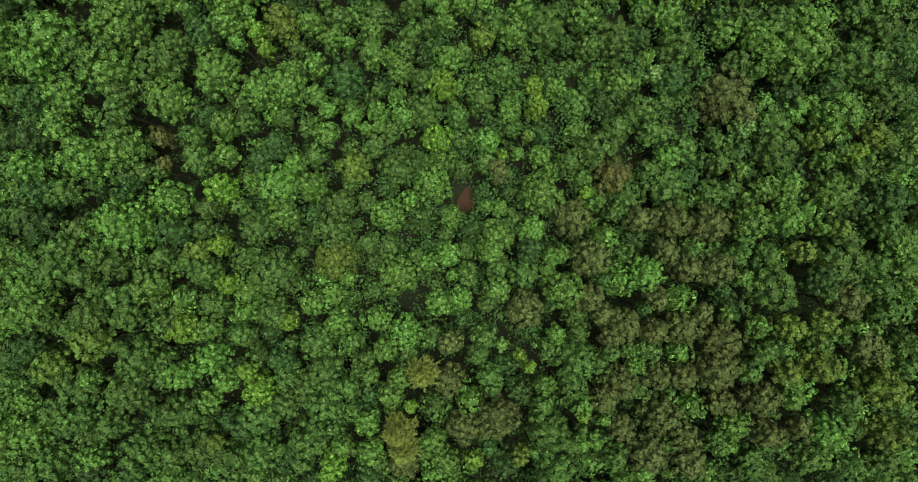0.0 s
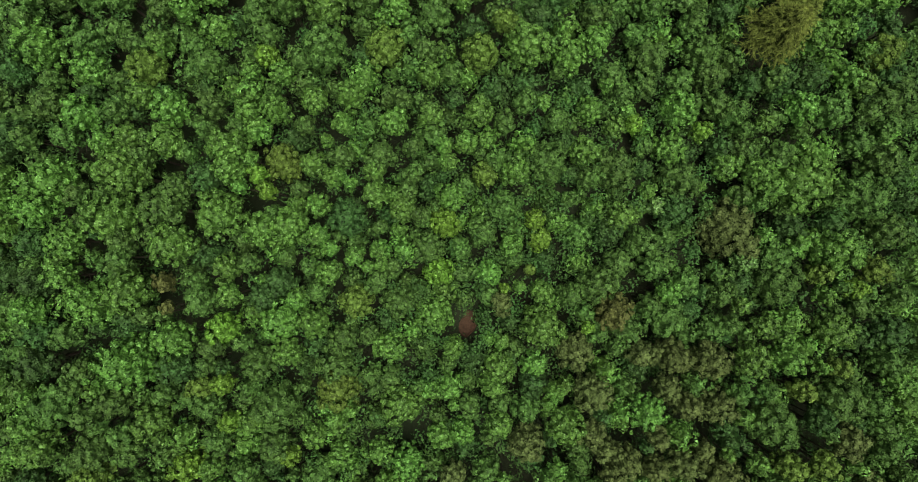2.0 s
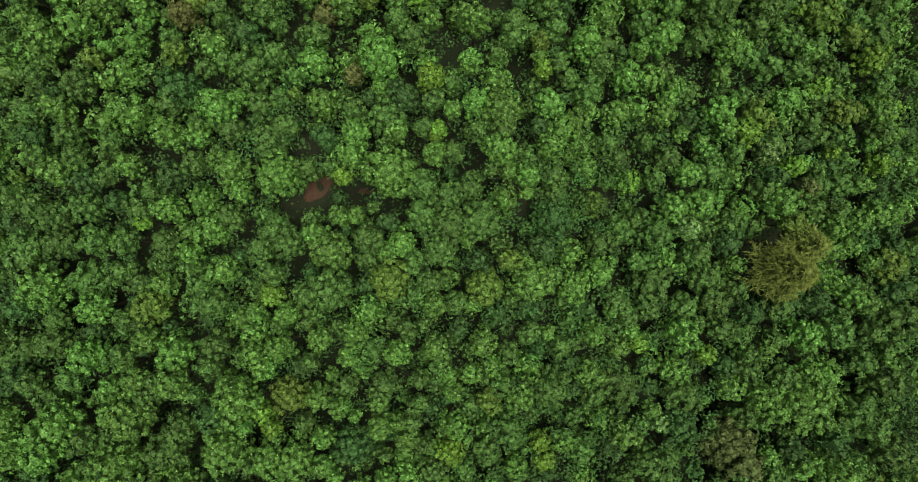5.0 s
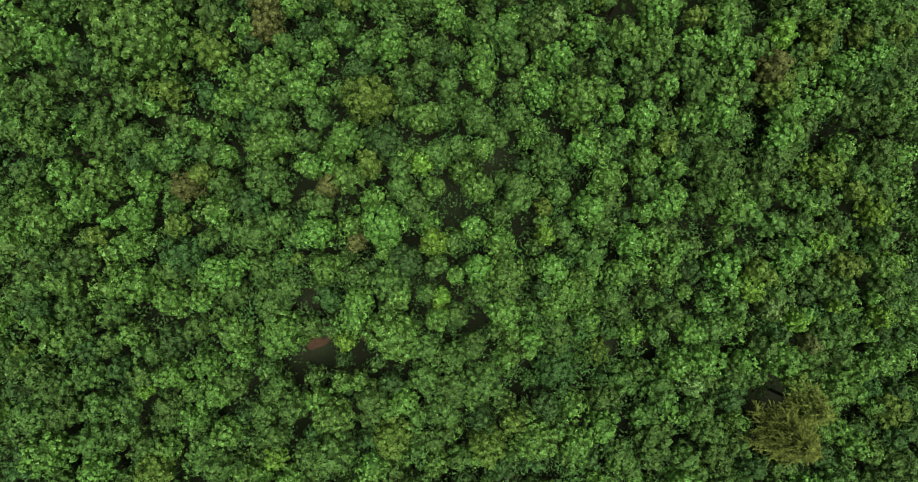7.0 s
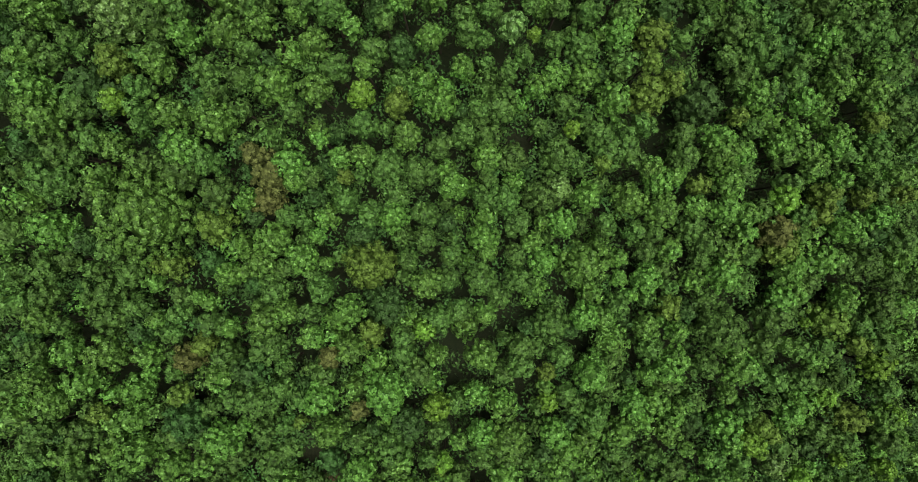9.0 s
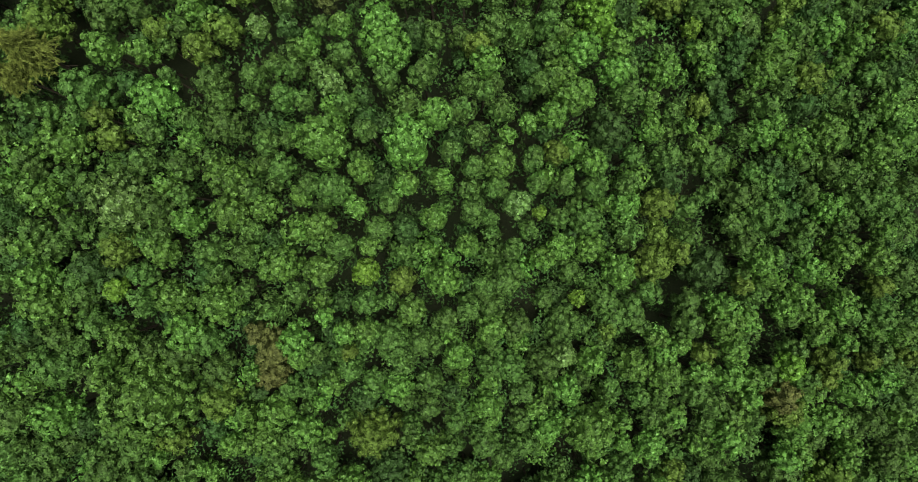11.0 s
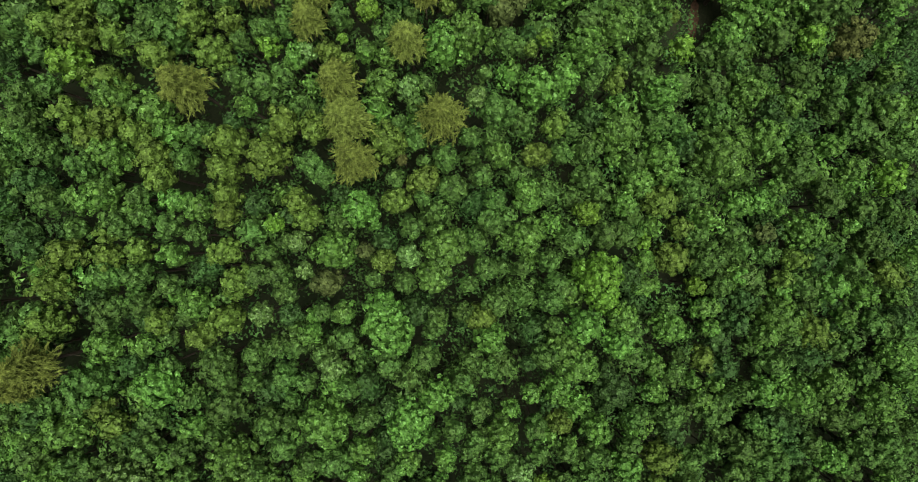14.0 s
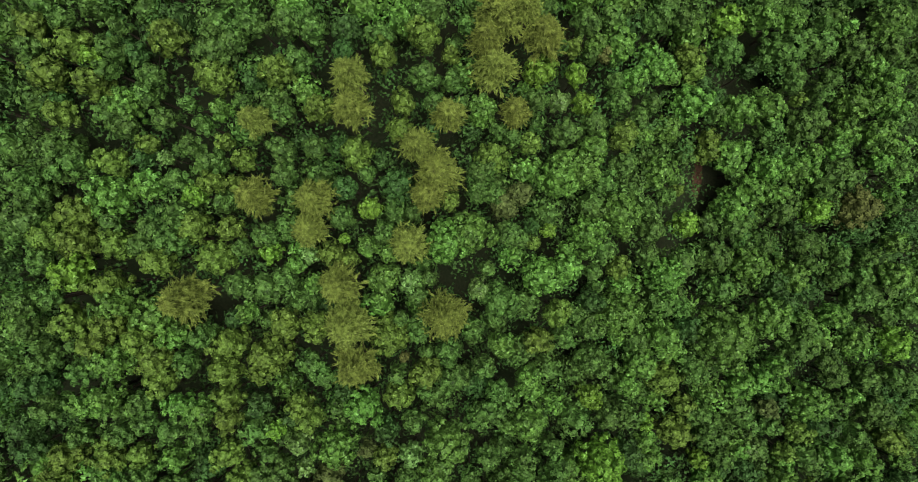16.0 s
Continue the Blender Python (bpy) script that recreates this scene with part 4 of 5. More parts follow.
stand("khaki", [
    (20.3, 71.3, 1.1, 1.0), (-11.1, 71.8, 0.9, -0.5), (11.7, 73.2, 1.0, -0.8), (37.2, 77.3, 1.3, 1.4), (23.8, 77.4, 1.0, 0.7), (-6.5, 78.0, 1.4, 0.1),
    (15.8, 79.4, 2.0, 0.1), (17.9, 80.4, 1.5, 0.1), (-29.0, 80.6, 1.6, 1.1), (15.8, 82.2, 1.2, 0.1), (16.2, 84.7, 1.8, -0.0), (6.4, 88.9, 1.2, 1.0),
    (-29.0, 89.4, 1.4, 0.6), (-29.6, 91.0, 1.0, 0.7), (19.8, 93.6, 1.3, -0.4), (29.9, 96.2, 1.8, 0.8), (-22.2, 96.4, 1.4, -0.0), (-33.0, 97.5, 1.7, 1.1),
    (-25.1, 97.5, 1.3, 0.4), (-0.2, 97.6, 1.5, 0.3), (-20.1, 97.8, 1.5, 0.2), (-32.7, 100.3, 1.6, 0.3), (-18.8, 100.8, 1.5, 1.5), (26.2, 100.9, 1.0, 0.5)])
stand("khaki", [
    (37.7, 100.9, 1.3, -0.0), (37.0, 101.5, 1.5, 0.1), (-8.0, 102.5, 1.1, 1.7), (16.6, 102.6, 1.8, -0.7), (-28.4, 102.6, 1.3, 1.2), (27.6, 102.6, 1.3, 0.5),
    (-31.6, 102.8, 1.5, 0.9), (-25.9, 103.1, 1.2, 1.5), (-19.6, 103.1, 1.4, 1.8), (-27.9, 104.3, 0.9, 1.3), (16.9, 105.3, 1.1, -0.2), (-13.6, 105.6, 1.2, 2.0),
    (-19.4, 105.8, 1.1, 1.6), (-14.2, 106.9, 1.1, 1.9), (-7.0, 107.1, 1.3, 0.9), (-19.6, 107.4, 1.2, 1.3), (15.2, 107.5, 1.8, -0.3), (-24.4, 108.6, 1.5, 0.9),
    (-5.0, 108.7, 1.5, 0.9), (-20.0, 109.3, 1.5, 0.9), (-24.8, 110.2, 1.6, 0.7), (-16.7, 110.2, 1.9, 1.0), (4.0, 111.1, 1.4, -0.1), (-29.2, 111.3, 1.2, -0.0)])
stand("khaki", [
    (-19.6, 111.4, 1.5, 0.7), (-25.8, 111.7, 1.4, 0.4), (-7.8, 111.8, 1.9, 0.4), (-13.3, 112.5, 1.4, 0.6), (-15.5, 112.8, 1.5, 0.7), (-27.8, 112.8, 1.4, 0.1),
    (-30.8, 113.0, 1.5, -0.1), (5.6, 113.5, 1.4, -0.2), (-28.1, 115.6, 1.5, -0.1), (10.6, 117.2, 1.2, 0.1), (-24.6, 117.5, 1.5, 0.1), (-20.4, 117.8, 1.6, 0.3),
    (-10.8, 117.8, 0.8, -0.3), (-12.1, 118.2, 1.1, 0.0), (-27.4, 118.7, 1.3, -0.3), (-30.0, 118.9, 1.5, -0.3), (3.3, 119.1, 0.7, 0.3), (-32.0, 119.2, 1.4, -0.4),
    (-19.1, 119.9, 1.1, 0.2), (-21.8, 120.0, 1.4, 0.1), (-30.0, 121.0, 1.6, -0.4), (-3.2, 122.2, 0.9, 0.3), (-18.8, 123.2, 0.9, 0.0), (-20.4, 123.3, 1.0, -0.0)])
stand("khaki", [
    (16.4, 123.7, 0.7, -3.2), (-27.3, 124.6, 1.4, -0.4), (-18.1, 124.9, 1.0, -0.0), (-0.1, 125.6, 1.6, -0.3), (-10.3, 125.7, 1.5, -0.1), (-24.6, 125.9, 0.9, -0.3),
    (-19.4, 126.2, 0.8, -0.1), (3.0, 126.9, 1.0, -0.6), (19.2, 127.1, 1.3, -3.6), (-7.0, 127.5, 1.1, -0.2), (-30.3, 127.8, 1.2, -0.4), (10.9, 127.9, 1.4, -1.4),
    (19.2, 128.3, 1.1, -3.3), (-12.8, 128.8, 1.2, 0.2), (-6.8, 129.6, 1.2, -0.3), (-28.0, 130.1, 1.4, -0.2), (-30.7, 130.4, 1.5, -0.3), (-20.0, 130.8, 1.6, 0.0),
    (-15.6, 131.2, 1.4, 0.2), (25.9, 131.3, 0.7, -0.8), (-29.1, 132.4, 1.4, -0.1), (-8.2, 132.8, 1.3, 0.2), (-22.8, 133.1, 1.4, 0.1), (-3.3, 133.3, 0.8, -1.1)])
stand("khaki", [
    (-31.3, 133.4, 1.1, -0.0), (16.9, 133.5, 1.2, -1.6), (6.2, 134.3, 0.8, -0.4), (16.1, 134.5, 1.2, -1.1), (-5.3, 134.5, 1.5, -0.3)])
stand("olive", [
    (-5.4, -22.5, 1.7, 1.0), (23.4, -22.4, 2.1, 0.8), (19.3, -21.7, 2.3, 0.7), (23.0, -19.7, 1.7, 0.9), (30.9, -19.3, 1.7, 1.9), (16.4, -18.9, 1.7, 0.9),
    (0.5, -18.6, 2.0, 1.6), (33.8, -18.4, 1.5, 2.8), (3.7, -17.8, 2.6, 1.6), (20.3, -17.6, 2.3, 1.1), (26.4, -16.4, 1.7, 1.5), (14.5, -15.9, 1.7, 1.3),
    (29.9, -15.6, 2.0, 2.4), (16.1, -14.1, 2.0, 1.5), (-1.1, -14.0, 1.9, 1.0), (19.8, -13.5, 1.6, 1.7), (22.3, -13.5, 1.7, 1.8), (25.8, -12.7, 2.5, 2.1),
    (-0.8, -10.3, 1.5, -0.7), (39.0, -10.1, 1.9, 4.7), (25.8, -9.5, 2.3, 2.6), (14.9, -9.3, 1.4, 1.8), (19.1, -8.8, 1.6, 2.4), (16.1, -8.3, 2.0, 2.0)])
stand("olive", [
    (21.9, -8.3, 1.9, 2.7), (14.3, -7.3, 1.4, 1.5), (23.7, -7.1, 1.4, 2.7), (6.6, -6.9, 2.2, 0.3), (37.4, -5.8, 1.9, 4.4), (13.0, -5.6, 1.8, 1.1),
    (19.1, -5.5, 1.4, 2.3), (22.3, -2.7, 1.7, 2.5), (25.0, -2.7, 2.0, 2.6), (13.2, -1.7, 2.3, 0.8), (20.3, -1.0, 1.6, 1.8), (24.6, 1.8, 2.2, 1.9),
    (21.2, 2.1, 2.0, 1.2), (18.1, 2.3, 1.7, 0.4), (11.4, 2.4, 2.2, -0.4), (4.1, 7.1, 1.5, -2.3), (28.9, 12.9, 1.8, -0.6), (27.3, 14.9, 3.4, -0.9),
    (33.0, 41.1, 1.1, 0.2), (-12.5, 100.7, 1.3, 0.8), (-9.3, 103.2, 0.8, 1.5), (24.4, 104.9, 1.0, 0.2), (1.0, 122.1, 1.4, 0.4), (2.3, 122.9, 1.1, 0.4)])
stand("russet", [
    (15.3, 6.4, 2.1, 0.2), (-27.4, 7.3, 0.8, 2.3), (-27.5, 9.6, 1.2, 2.5), (-10.3, 50.9, 1.0, -0.2), (-25.1, 55.9, 1.6, -0.6), (-12.6, 55.9, 1.3, 0.1),
    (28.1, 67.2, 1.9, 1.2), (-17.8, 69.7, 1.6, -0.3), (-17.5, 72.0, 2.1, 0.1), (-18.5, 73.5, 1.3, 0.2), (-6.6, 110.2, 0.5, 0.7), (32.9, 122.4, 2.1, -0.7),
    (8.8, 133.9, 0.7, -0.6)])
stand("larch", [
    (-5.4, -20.5, 1.7, 1.1), (-5.9, -18.6, 1.9, 1.0), (-3.5, -13.0, 1.9, 0.1), (29.3, 33.0, 3.6, 1.0), (31.9, 35.5, 2.3, 1.0), (-34.0, 93.1, 1.4, 1.2),
    (-32.7, 94.9, 2.0, 1.5), (-10.0, 109.9, 1.9, 0.8), (-10.6, 113.0, 2.1, 0.5), (-3.5, 113.6, 2.2, 0.2), (-21.9, 114.9, 2.0, 0.2), (-11.3, 115.9, 1.9, 0.0),
    (-6.2, 119.0, 1.7, -0.3), (-13.3, 120.0, 1.3, 0.1), (-13.0, 122.1, 1.6, 0.1), (-17.0, 122.3, 1.6, 0.1), (-4.9, 122.6, 1.4, -0.0), (-4.1, 124.3, 2.0, -0.1),
    (-5.7, 126.3, 1.5, -0.3), (-16.8, 127.5, 1.1, -0.0), (-10.2, 128.5, 1.6, 0.2), (-3.4, 128.7, 1.5, -1.5), (1.7, 129.2, 1.2, -1.7), (-10.3, 130.8, 1.5, 0.4)])
stand("larch", [
    (0.1, 132.3, 2.0, -1.8), (-0.7, 134.1, 1.5, -1.2), (3.7, 134.5, 1.9, -0.6), (0.1, 135.6, 2.1, -0.7), (2.3, 136.4, 1.4, -0.3)])
stand("pale", [
    (28.6, 11.4, 1.2, -1.1), (19.9, 17.1, 1.1, -2.7), (21.5, 37.2, 1.4, -0.3), (29.4, 44.5, 1.4, -0.4), (7.8, 71.0, 1.3, -0.8), (-28.3, 84.3, 2.5, 1.7),
    (3.3, 84.5, 1.4, 0.9), (-12.0, 93.9, 1.2, 1.6), (-17.5, 98.1, 1.1, 0.5), (23.3, 101.2, 1.2, -0.9), (-14.0, 101.6, 0.8, 1.0), (-6.0, 102.8, 1.1, 2.1),
    (-14.3, 103.9, 1.0, 1.8), (-0.9, 115.4, 1.0, 0.4), (-6.2, 116.0, 1.1, -0.4), (-13.5, 118.0, 0.8, 0.3), (-23.4, 124.9, 0.6, -0.3), (5.3, 130.3, 1.0, -1.0)])

# the smaller trees between them
thicket("fresh", [
    (-11.7, -20.5, 1.2, 0.9), (12.4, -20.1, 1.1, 0.9), (13.7, -20.0, 1.1, 0.9), (12.4, -16.5, 1.4, 0.6), (-43.0, -15.8, 1.2, 1.3), (32.5, -15.5, 1.2, 3.2),
    (8.5, -14.4, 1.2, 1.4), (-8.9, -13.7, 1.1, -0.2), (-36.2, -13.4, 1.0, 1.5), (4.3, -10.3, 0.8, 0.5), (9.7, -9.3, 1.1, 0.8), (-24.2, -8.5, 1.3, 1.4),
    (29.0, -8.2, 1.2, 3.0), (25.8, -7.1, 0.8, 2.7), (-41.5, -4.2, 1.7, 2.2), (-11.3, -3.7, 1.1, -1.8), (27.3, -3.5, 1.0, 2.9), (9.4, -1.6, 1.2, 0.3),
    (43.4, -0.5, 1.4, 1.9), (35.1, 1.2, 0.8, 2.2), (4.1, 3.3, 1.1, -2.1), (2.7, 3.6, 0.9, -2.6), (31.5, 4.2, 1.2, 1.8), (28.1, 7.0, 1.1, -0.1)])
thicket("fresh", [
    (-16.4, 7.7, 1.3, -1.4), (36.6, 8.1, 1.2, 0.4), (-22.3, 8.3, 1.3, 0.6), (5.9, 8.9, 0.8, -2.1), (-9.1, 11.0, 0.8, -0.4), (-7.8, 11.2, 0.8, -0.6),
    (-10.3, 12.0, 1.1, -0.3), (-8.0, 12.6, 1.2, -0.4), (-12.8, 12.8, 1.0, -0.8), (33.6, 13.1, 1.5, -0.0), (-13.9, 14.1, 1.2, 0.0), (-13.8, 17.0, 1.3, 0.0),
    (19.1, 18.6, 1.1, -2.9), (-10.7, 19.0, 0.8, -0.9), (-12.4, 19.7, 1.3, -1.1), (-33.0, 19.9, 1.3, 1.0), (-8.5, 20.3, 1.2, -0.9), (-1.3, 21.2, 1.1, -0.8),
    (-32.7, 22.3, 1.3, 1.2), (-1.6, 22.8, 1.1, -1.0), (-12.9, 23.1, 0.8, -1.1), (-30.5, 23.1, 1.2, 1.3), (0.4, 23.1, 1.3, -0.9), (-19.2, 24.0, 1.5, 0.1)])
thicket("fresh", [
    (-11.4, 24.7, 1.2, -0.7), (30.1, 25.2, 1.0, -0.2), (16.9, 26.7, 1.2, -3.6), (7.9, 27.0, 0.9, -0.4), (-20.0, 27.4, 1.7, -0.6), (14.3, 28.9, 0.8, -1.7),
    (-19.6, 29.3, 1.1, -0.3), (-28.1, 31.8, 1.2, -0.9), (34.0, 32.8, 1.2, 0.6), (42.6, 33.6, 1.1, -3.6), (36.8, 34.8, 1.7, -2.0), (-13.9, 36.5, 1.4, 0.1),
    (-11.7, 38.2, 1.1, 0.4), (-10.2, 38.3, 1.0, 0.1), (40.0, 41.6, 1.1, -1.3), (4.0, 42.4, 1.1, -0.0), (-30.4, 42.7, 1.3, -0.4), (33.5, 43.6, 1.1, -1.5),
    (-2.9, 43.9, 1.3, 0.2), (40.1, 45.4, 0.8, -0.6), (22.6, 45.4, 0.9, -0.6), (-24.7, 45.7, 1.3, -1.6), (-6.4, 45.9, 1.3, 0.4), (20.7, 46.2, 0.9, -0.8)])
thicket("fresh", [
    (42.5, 46.5, 1.0, -0.3), (25.0, 46.6, 1.1, -0.7), (-1.3, 48.0, 1.0, 0.1), (19.2, 49.5, 1.2, -0.6), (19.6, 50.6, 1.0, -0.3), (24.2, 51.7, 1.0, -0.1),
    (0.3, 52.3, 1.3, 0.1), (16.2, 53.7, 1.1, -0.1), (26.5, 54.1, 1.4, -0.7), (33.8, 54.4, 1.2, -0.9), (-37.2, 54.6, 1.2, 0.8), (-28.0, 54.7, 0.8, -0.5),
    (-3.3, 55.9, 1.2, -0.3), (-28.4, 56.2, 1.3, -0.8), (30.3, 56.2, 1.0, -0.4), (-14.3, 57.7, 1.3, 0.1), (19.0, 57.8, 1.2, 0.6), (-21.2, 58.6, 1.0, -0.7),
    (12.1, 59.1, 1.2, -0.1), (-27.9, 59.2, 1.1, -1.5), (1.2, 59.6, 1.2, -1.3), (36.3, 59.7, 1.2, -1.2), (-16.4, 59.9, 1.3, -0.2), (-23.3, 60.7, 1.0, -1.8)])
thicket("fresh", [
    (-24.2, 61.3, 0.8, -1.4), (30.8, 61.4, 1.5, -0.9), (-27.4, 62.6, 1.0, -0.8), (20.4, 62.6, 1.2, -0.1), (13.4, 62.8, 1.0, -0.1), (29.8, 63.1, 1.3, -0.1),
    (-21.7, 63.4, 1.3, -1.7), (-13.0, 64.2, 0.8, -1.0), (13.4, 64.6, 1.1, -0.4), (1.4, 65.3, 1.1, -1.4), (18.1, 65.5, 1.3, -0.0), (5.5, 66.1, 1.2, -0.9),
    (-14.1, 66.6, 1.0, -3.0), (24.9, 66.9, 1.3, 0.8), (-13.2, 68.4, 1.3, -2.2), (25.2, 68.7, 1.3, 1.2), (20.4, 69.4, 1.3, 0.9), (-15.3, 71.2, 1.1, -0.2),
    (34.2, 71.9, 1.1, 1.0), (18.2, 72.1, 1.1, 0.8), (39.2, 72.5, 1.0, 1.3), (31.4, 72.6, 1.1, 0.8), (16.0, 72.7, 1.3, 0.3), (36.4, 73.2, 0.8, 1.2)])
thicket("fresh", [
    (-11.5, 73.4, 1.2, 0.0), (-9.6, 73.6, 1.2, -0.1), (24.3, 74.3, 1.3, 0.8), (-13.2, 74.9, 0.9, 0.3), (33.8, 76.0, 1.3, 1.0), (5.6, 79.7, 1.3, -0.5),
    (-35.8, 80.8, 1.3, 0.3), (-9.3, 80.9, 1.1, 0.3), (-1.0, 80.9, 1.2, 0.9), (37.4, 82.3, 0.9, 1.3), (-3.8, 83.3, 1.2, 1.1), (-10.4, 84.2, 1.1, 0.5),
    (-14.8, 85.0, 1.1, -0.1), (-6.1, 86.0, 1.2, 1.9), (-3.1, 86.3, 1.1, 1.7), (7.5, 87.0, 0.7, 1.0), (-9.7, 87.1, 1.2, 1.4), (-23.0, 89.2, 1.1, 0.6),
    (19.6, 90.1, 1.1, -0.3), (2.3, 90.2, 0.9, 1.0), (14.9, 91.1, 1.2, 0.3), (21.1, 91.3, 0.9, -0.9), (4.0, 91.3, 1.0, 1.1), (18.8, 91.7, 0.9, -1.0)])
thicket("fresh", [
    (26.8, 92.2, 1.0, 0.5), (14.8, 93.5, 1.1, 0.3), (-26.2, 95.8, 1.1, 0.5), (24.5, 95.9, 1.2, 0.8), (20.0, 96.6, 1.0, -0.4), (-13.8, 96.6, 1.1, 1.0),
    (32.9, 97.3, 1.0, 0.2), (19.0, 98.2, 1.0, -0.9), (20.1, 98.3, 1.1, -0.6), (-11.1, 98.3, 1.1, 1.3), (38.9, 99.0, 1.0, -0.4), (13.9, 100.1, 1.1, -1.4),
    (15.1, 100.3, 0.8, -1.4), (22.4, 101.1, 1.3, -1.0), (13.6, 102.4, 1.1, 0.1), (-23.4, 102.8, 1.1, 1.5), (32.9, 105.6, 0.9, -0.3), (-21.6, 106.4, 1.2, 1.3),
    (-30.0, 106.8, 1.2, 0.8), (-23.3, 106.8, 1.1, 1.2), (25.5, 106.9, 0.7, 0.6), (-28.3, 107.2, 1.3, 1.0), (11.7, 107.3, 1.2, -0.1), (3.4, 107.4, 1.3, 0.5)])
thicket("fresh", [
    (3.3, 108.3, 1.1, 0.4), (24.9, 108.8, 1.1, 0.7), (15.9, 110.0, 1.4, -0.5), (33.0, 110.7, 1.3, -0.5), (1.0, 111.0, 1.2, 0.4), (-23.7, 111.9, 1.2, -0.0),
    (31.0, 112.7, 1.3, -0.7), (27.2, 113.0, 1.0, 0.1), (-18.0, 113.8, 0.9, 0.7), (-14.5, 117.3, 0.8, 0.5), (-7.8, 118.2, 1.0, -0.8), (-9.5, 118.7, 1.1, -0.6),
    (36.6, 119.4, 1.1, -0.6), (-25.1, 123.1, 1.3, -0.3), (24.8, 123.4, 1.1, -1.6), (26.3, 125.6, 1.3, -1.4), (27.8, 125.9, 1.6, -1.8), (34.1, 126.4, 1.1, -0.4),
    (28.0, 127.1, 0.9, -1.1), (30.0, 127.6, 1.2, -0.8), (12.9, 128.2, 1.1, -2.3), (-19.5, 128.4, 0.9, -0.1), (-26.0, 128.5, 1.3, -0.2), (30.7, 128.9, 1.3, -0.6)])
thicket("fresh", [
    (34.2, 131.4, 1.2, -0.1), (11.6, 132.4, 1.3, -1.1), (34.1, 133.2, 1.2, -0.1), (32.4, 134.3, 1.1, -0.1), (8.2, 134.8, 1.1, -1.0), (29.7, 137.4, 0.9, -0.1),
    (24.7, 137.8, 1.2, -0.3)])
thicket("leafy", [
    (29.9, -22.6, 1.7, 0.7), (-15.8, -22.4, 1.4, 0.3), (16.0, -22.1, 1.6, 0.2), (-29.3, -22.0, 1.7, 0.1), (12.4, -18.9, 0.8, 0.4), (-30.2, -17.7, 1.2, 0.2),
    (-40.9, -17.1, 1.7, 0.6), (-15.5, -14.8, 1.7, 0.2), (-17.3, -13.6, 1.7, 0.4), (-9.5, -12.0, 1.4, -1.4), (-5.1, -11.7, 1.4, -1.2), (2.0, -11.4, 1.4, -0.1),
    (29.8, -11.0, 1.4, 2.5), (14.9, -10.9, 1.0, 1.8), (34.7, -9.7, 1.5, 3.8), (-21.3, -9.3, 1.4, 1.1), (-32.9, -7.4, 1.7, 0.5), (2.9, -6.3, 1.2, -0.9),
    (3.9, -2.7, 1.4, -1.2), (-27.0, -2.1, 1.3, -0.3), (27.2, -1.6, 1.4, 2.1), (-4.4, -1.4, 0.9, -2.8), (-15.6, -1.0, 0.8, -1.2), (29.7, -1.0, 1.1, 2.3)])
thicket("leafy", [
    (-7.3, -0.5, 1.4, -2.8), (-37.5, -0.4, 1.4, 1.8), (-9.3, -0.2, 1.4, -2.8), (-1.4, 0.7, 1.1, -3.5), (-25.2, 1.2, 1.2, -0.5), (-21.6, 3.5, 1.1, -0.6),
    (-9.4, 4.1, 1.2, -2.2), (26.8, 5.2, 1.4, 0.3), (-28.1, 6.6, 0.8, 1.6), (18.9, 7.1, 1.4, -0.7), (-8.4, 9.4, 1.4, -1.4), (-24.7, 9.9, 1.2, 1.9),
    (-6.8, 10.7, 1.2, -1.5), (-14.7, 11.0, 1.1, -0.6), (-20.5, 11.4, 1.3, -0.1), (5.6, 11.7, 1.2, -3.4), (-31.2, 11.9, 1.3, 2.9), (-16.8, 12.0, 1.1, -0.3),
    (-0.1, 12.8, 1.5, -3.0), (-31.1, 13.4, 1.4, 2.1), (20.7, 13.9, 1.3, -2.4), (22.6, 14.5, 0.9, -2.5), (-7.8, 14.9, 0.9, -1.0), (-3.8, 15.9, 1.3, -0.7)])
thicket("leafy", [
    (-34.9, 17.7, 1.3, 2.1), (11.1, 17.8, 1.2, -3.2), (28.0, 18.1, 1.4, -1.4), (-5.2, 18.5, 1.1, -0.6), (-15.5, 18.5, 1.0, -0.6), (6.6, 18.5, 0.8, -2.2),
    (-4.6, 20.1, 1.3, -0.7), (13.2, 20.1, 1.6, -3.4), (-29.7, 21.5, 1.3, 0.7), (32.1, 22.2, 1.7, -0.6), (-4.6, 22.5, 1.2, -1.0), (-39.9, 22.8, 1.3, 1.0),
    (18.5, 23.1, 1.2, -2.9), (40.5, 23.5, 1.7, -1.0), (-2.6, 24.0, 1.5, -1.8), (-24.0, 24.1, 1.4, 0.8), (-14.8, 24.5, 1.1, -0.5), (28.3, 24.6, 1.3, -0.9),
    (-32.0, 25.4, 1.3, 0.6), (-5.7, 27.3, 1.3, -1.3), (-38.4, 28.5, 1.3, -1.3), (-32.2, 28.6, 1.1, -1.2), (18.3, 29.2, 1.7, -2.0), (-1.0, 29.8, 1.5, -1.9)])
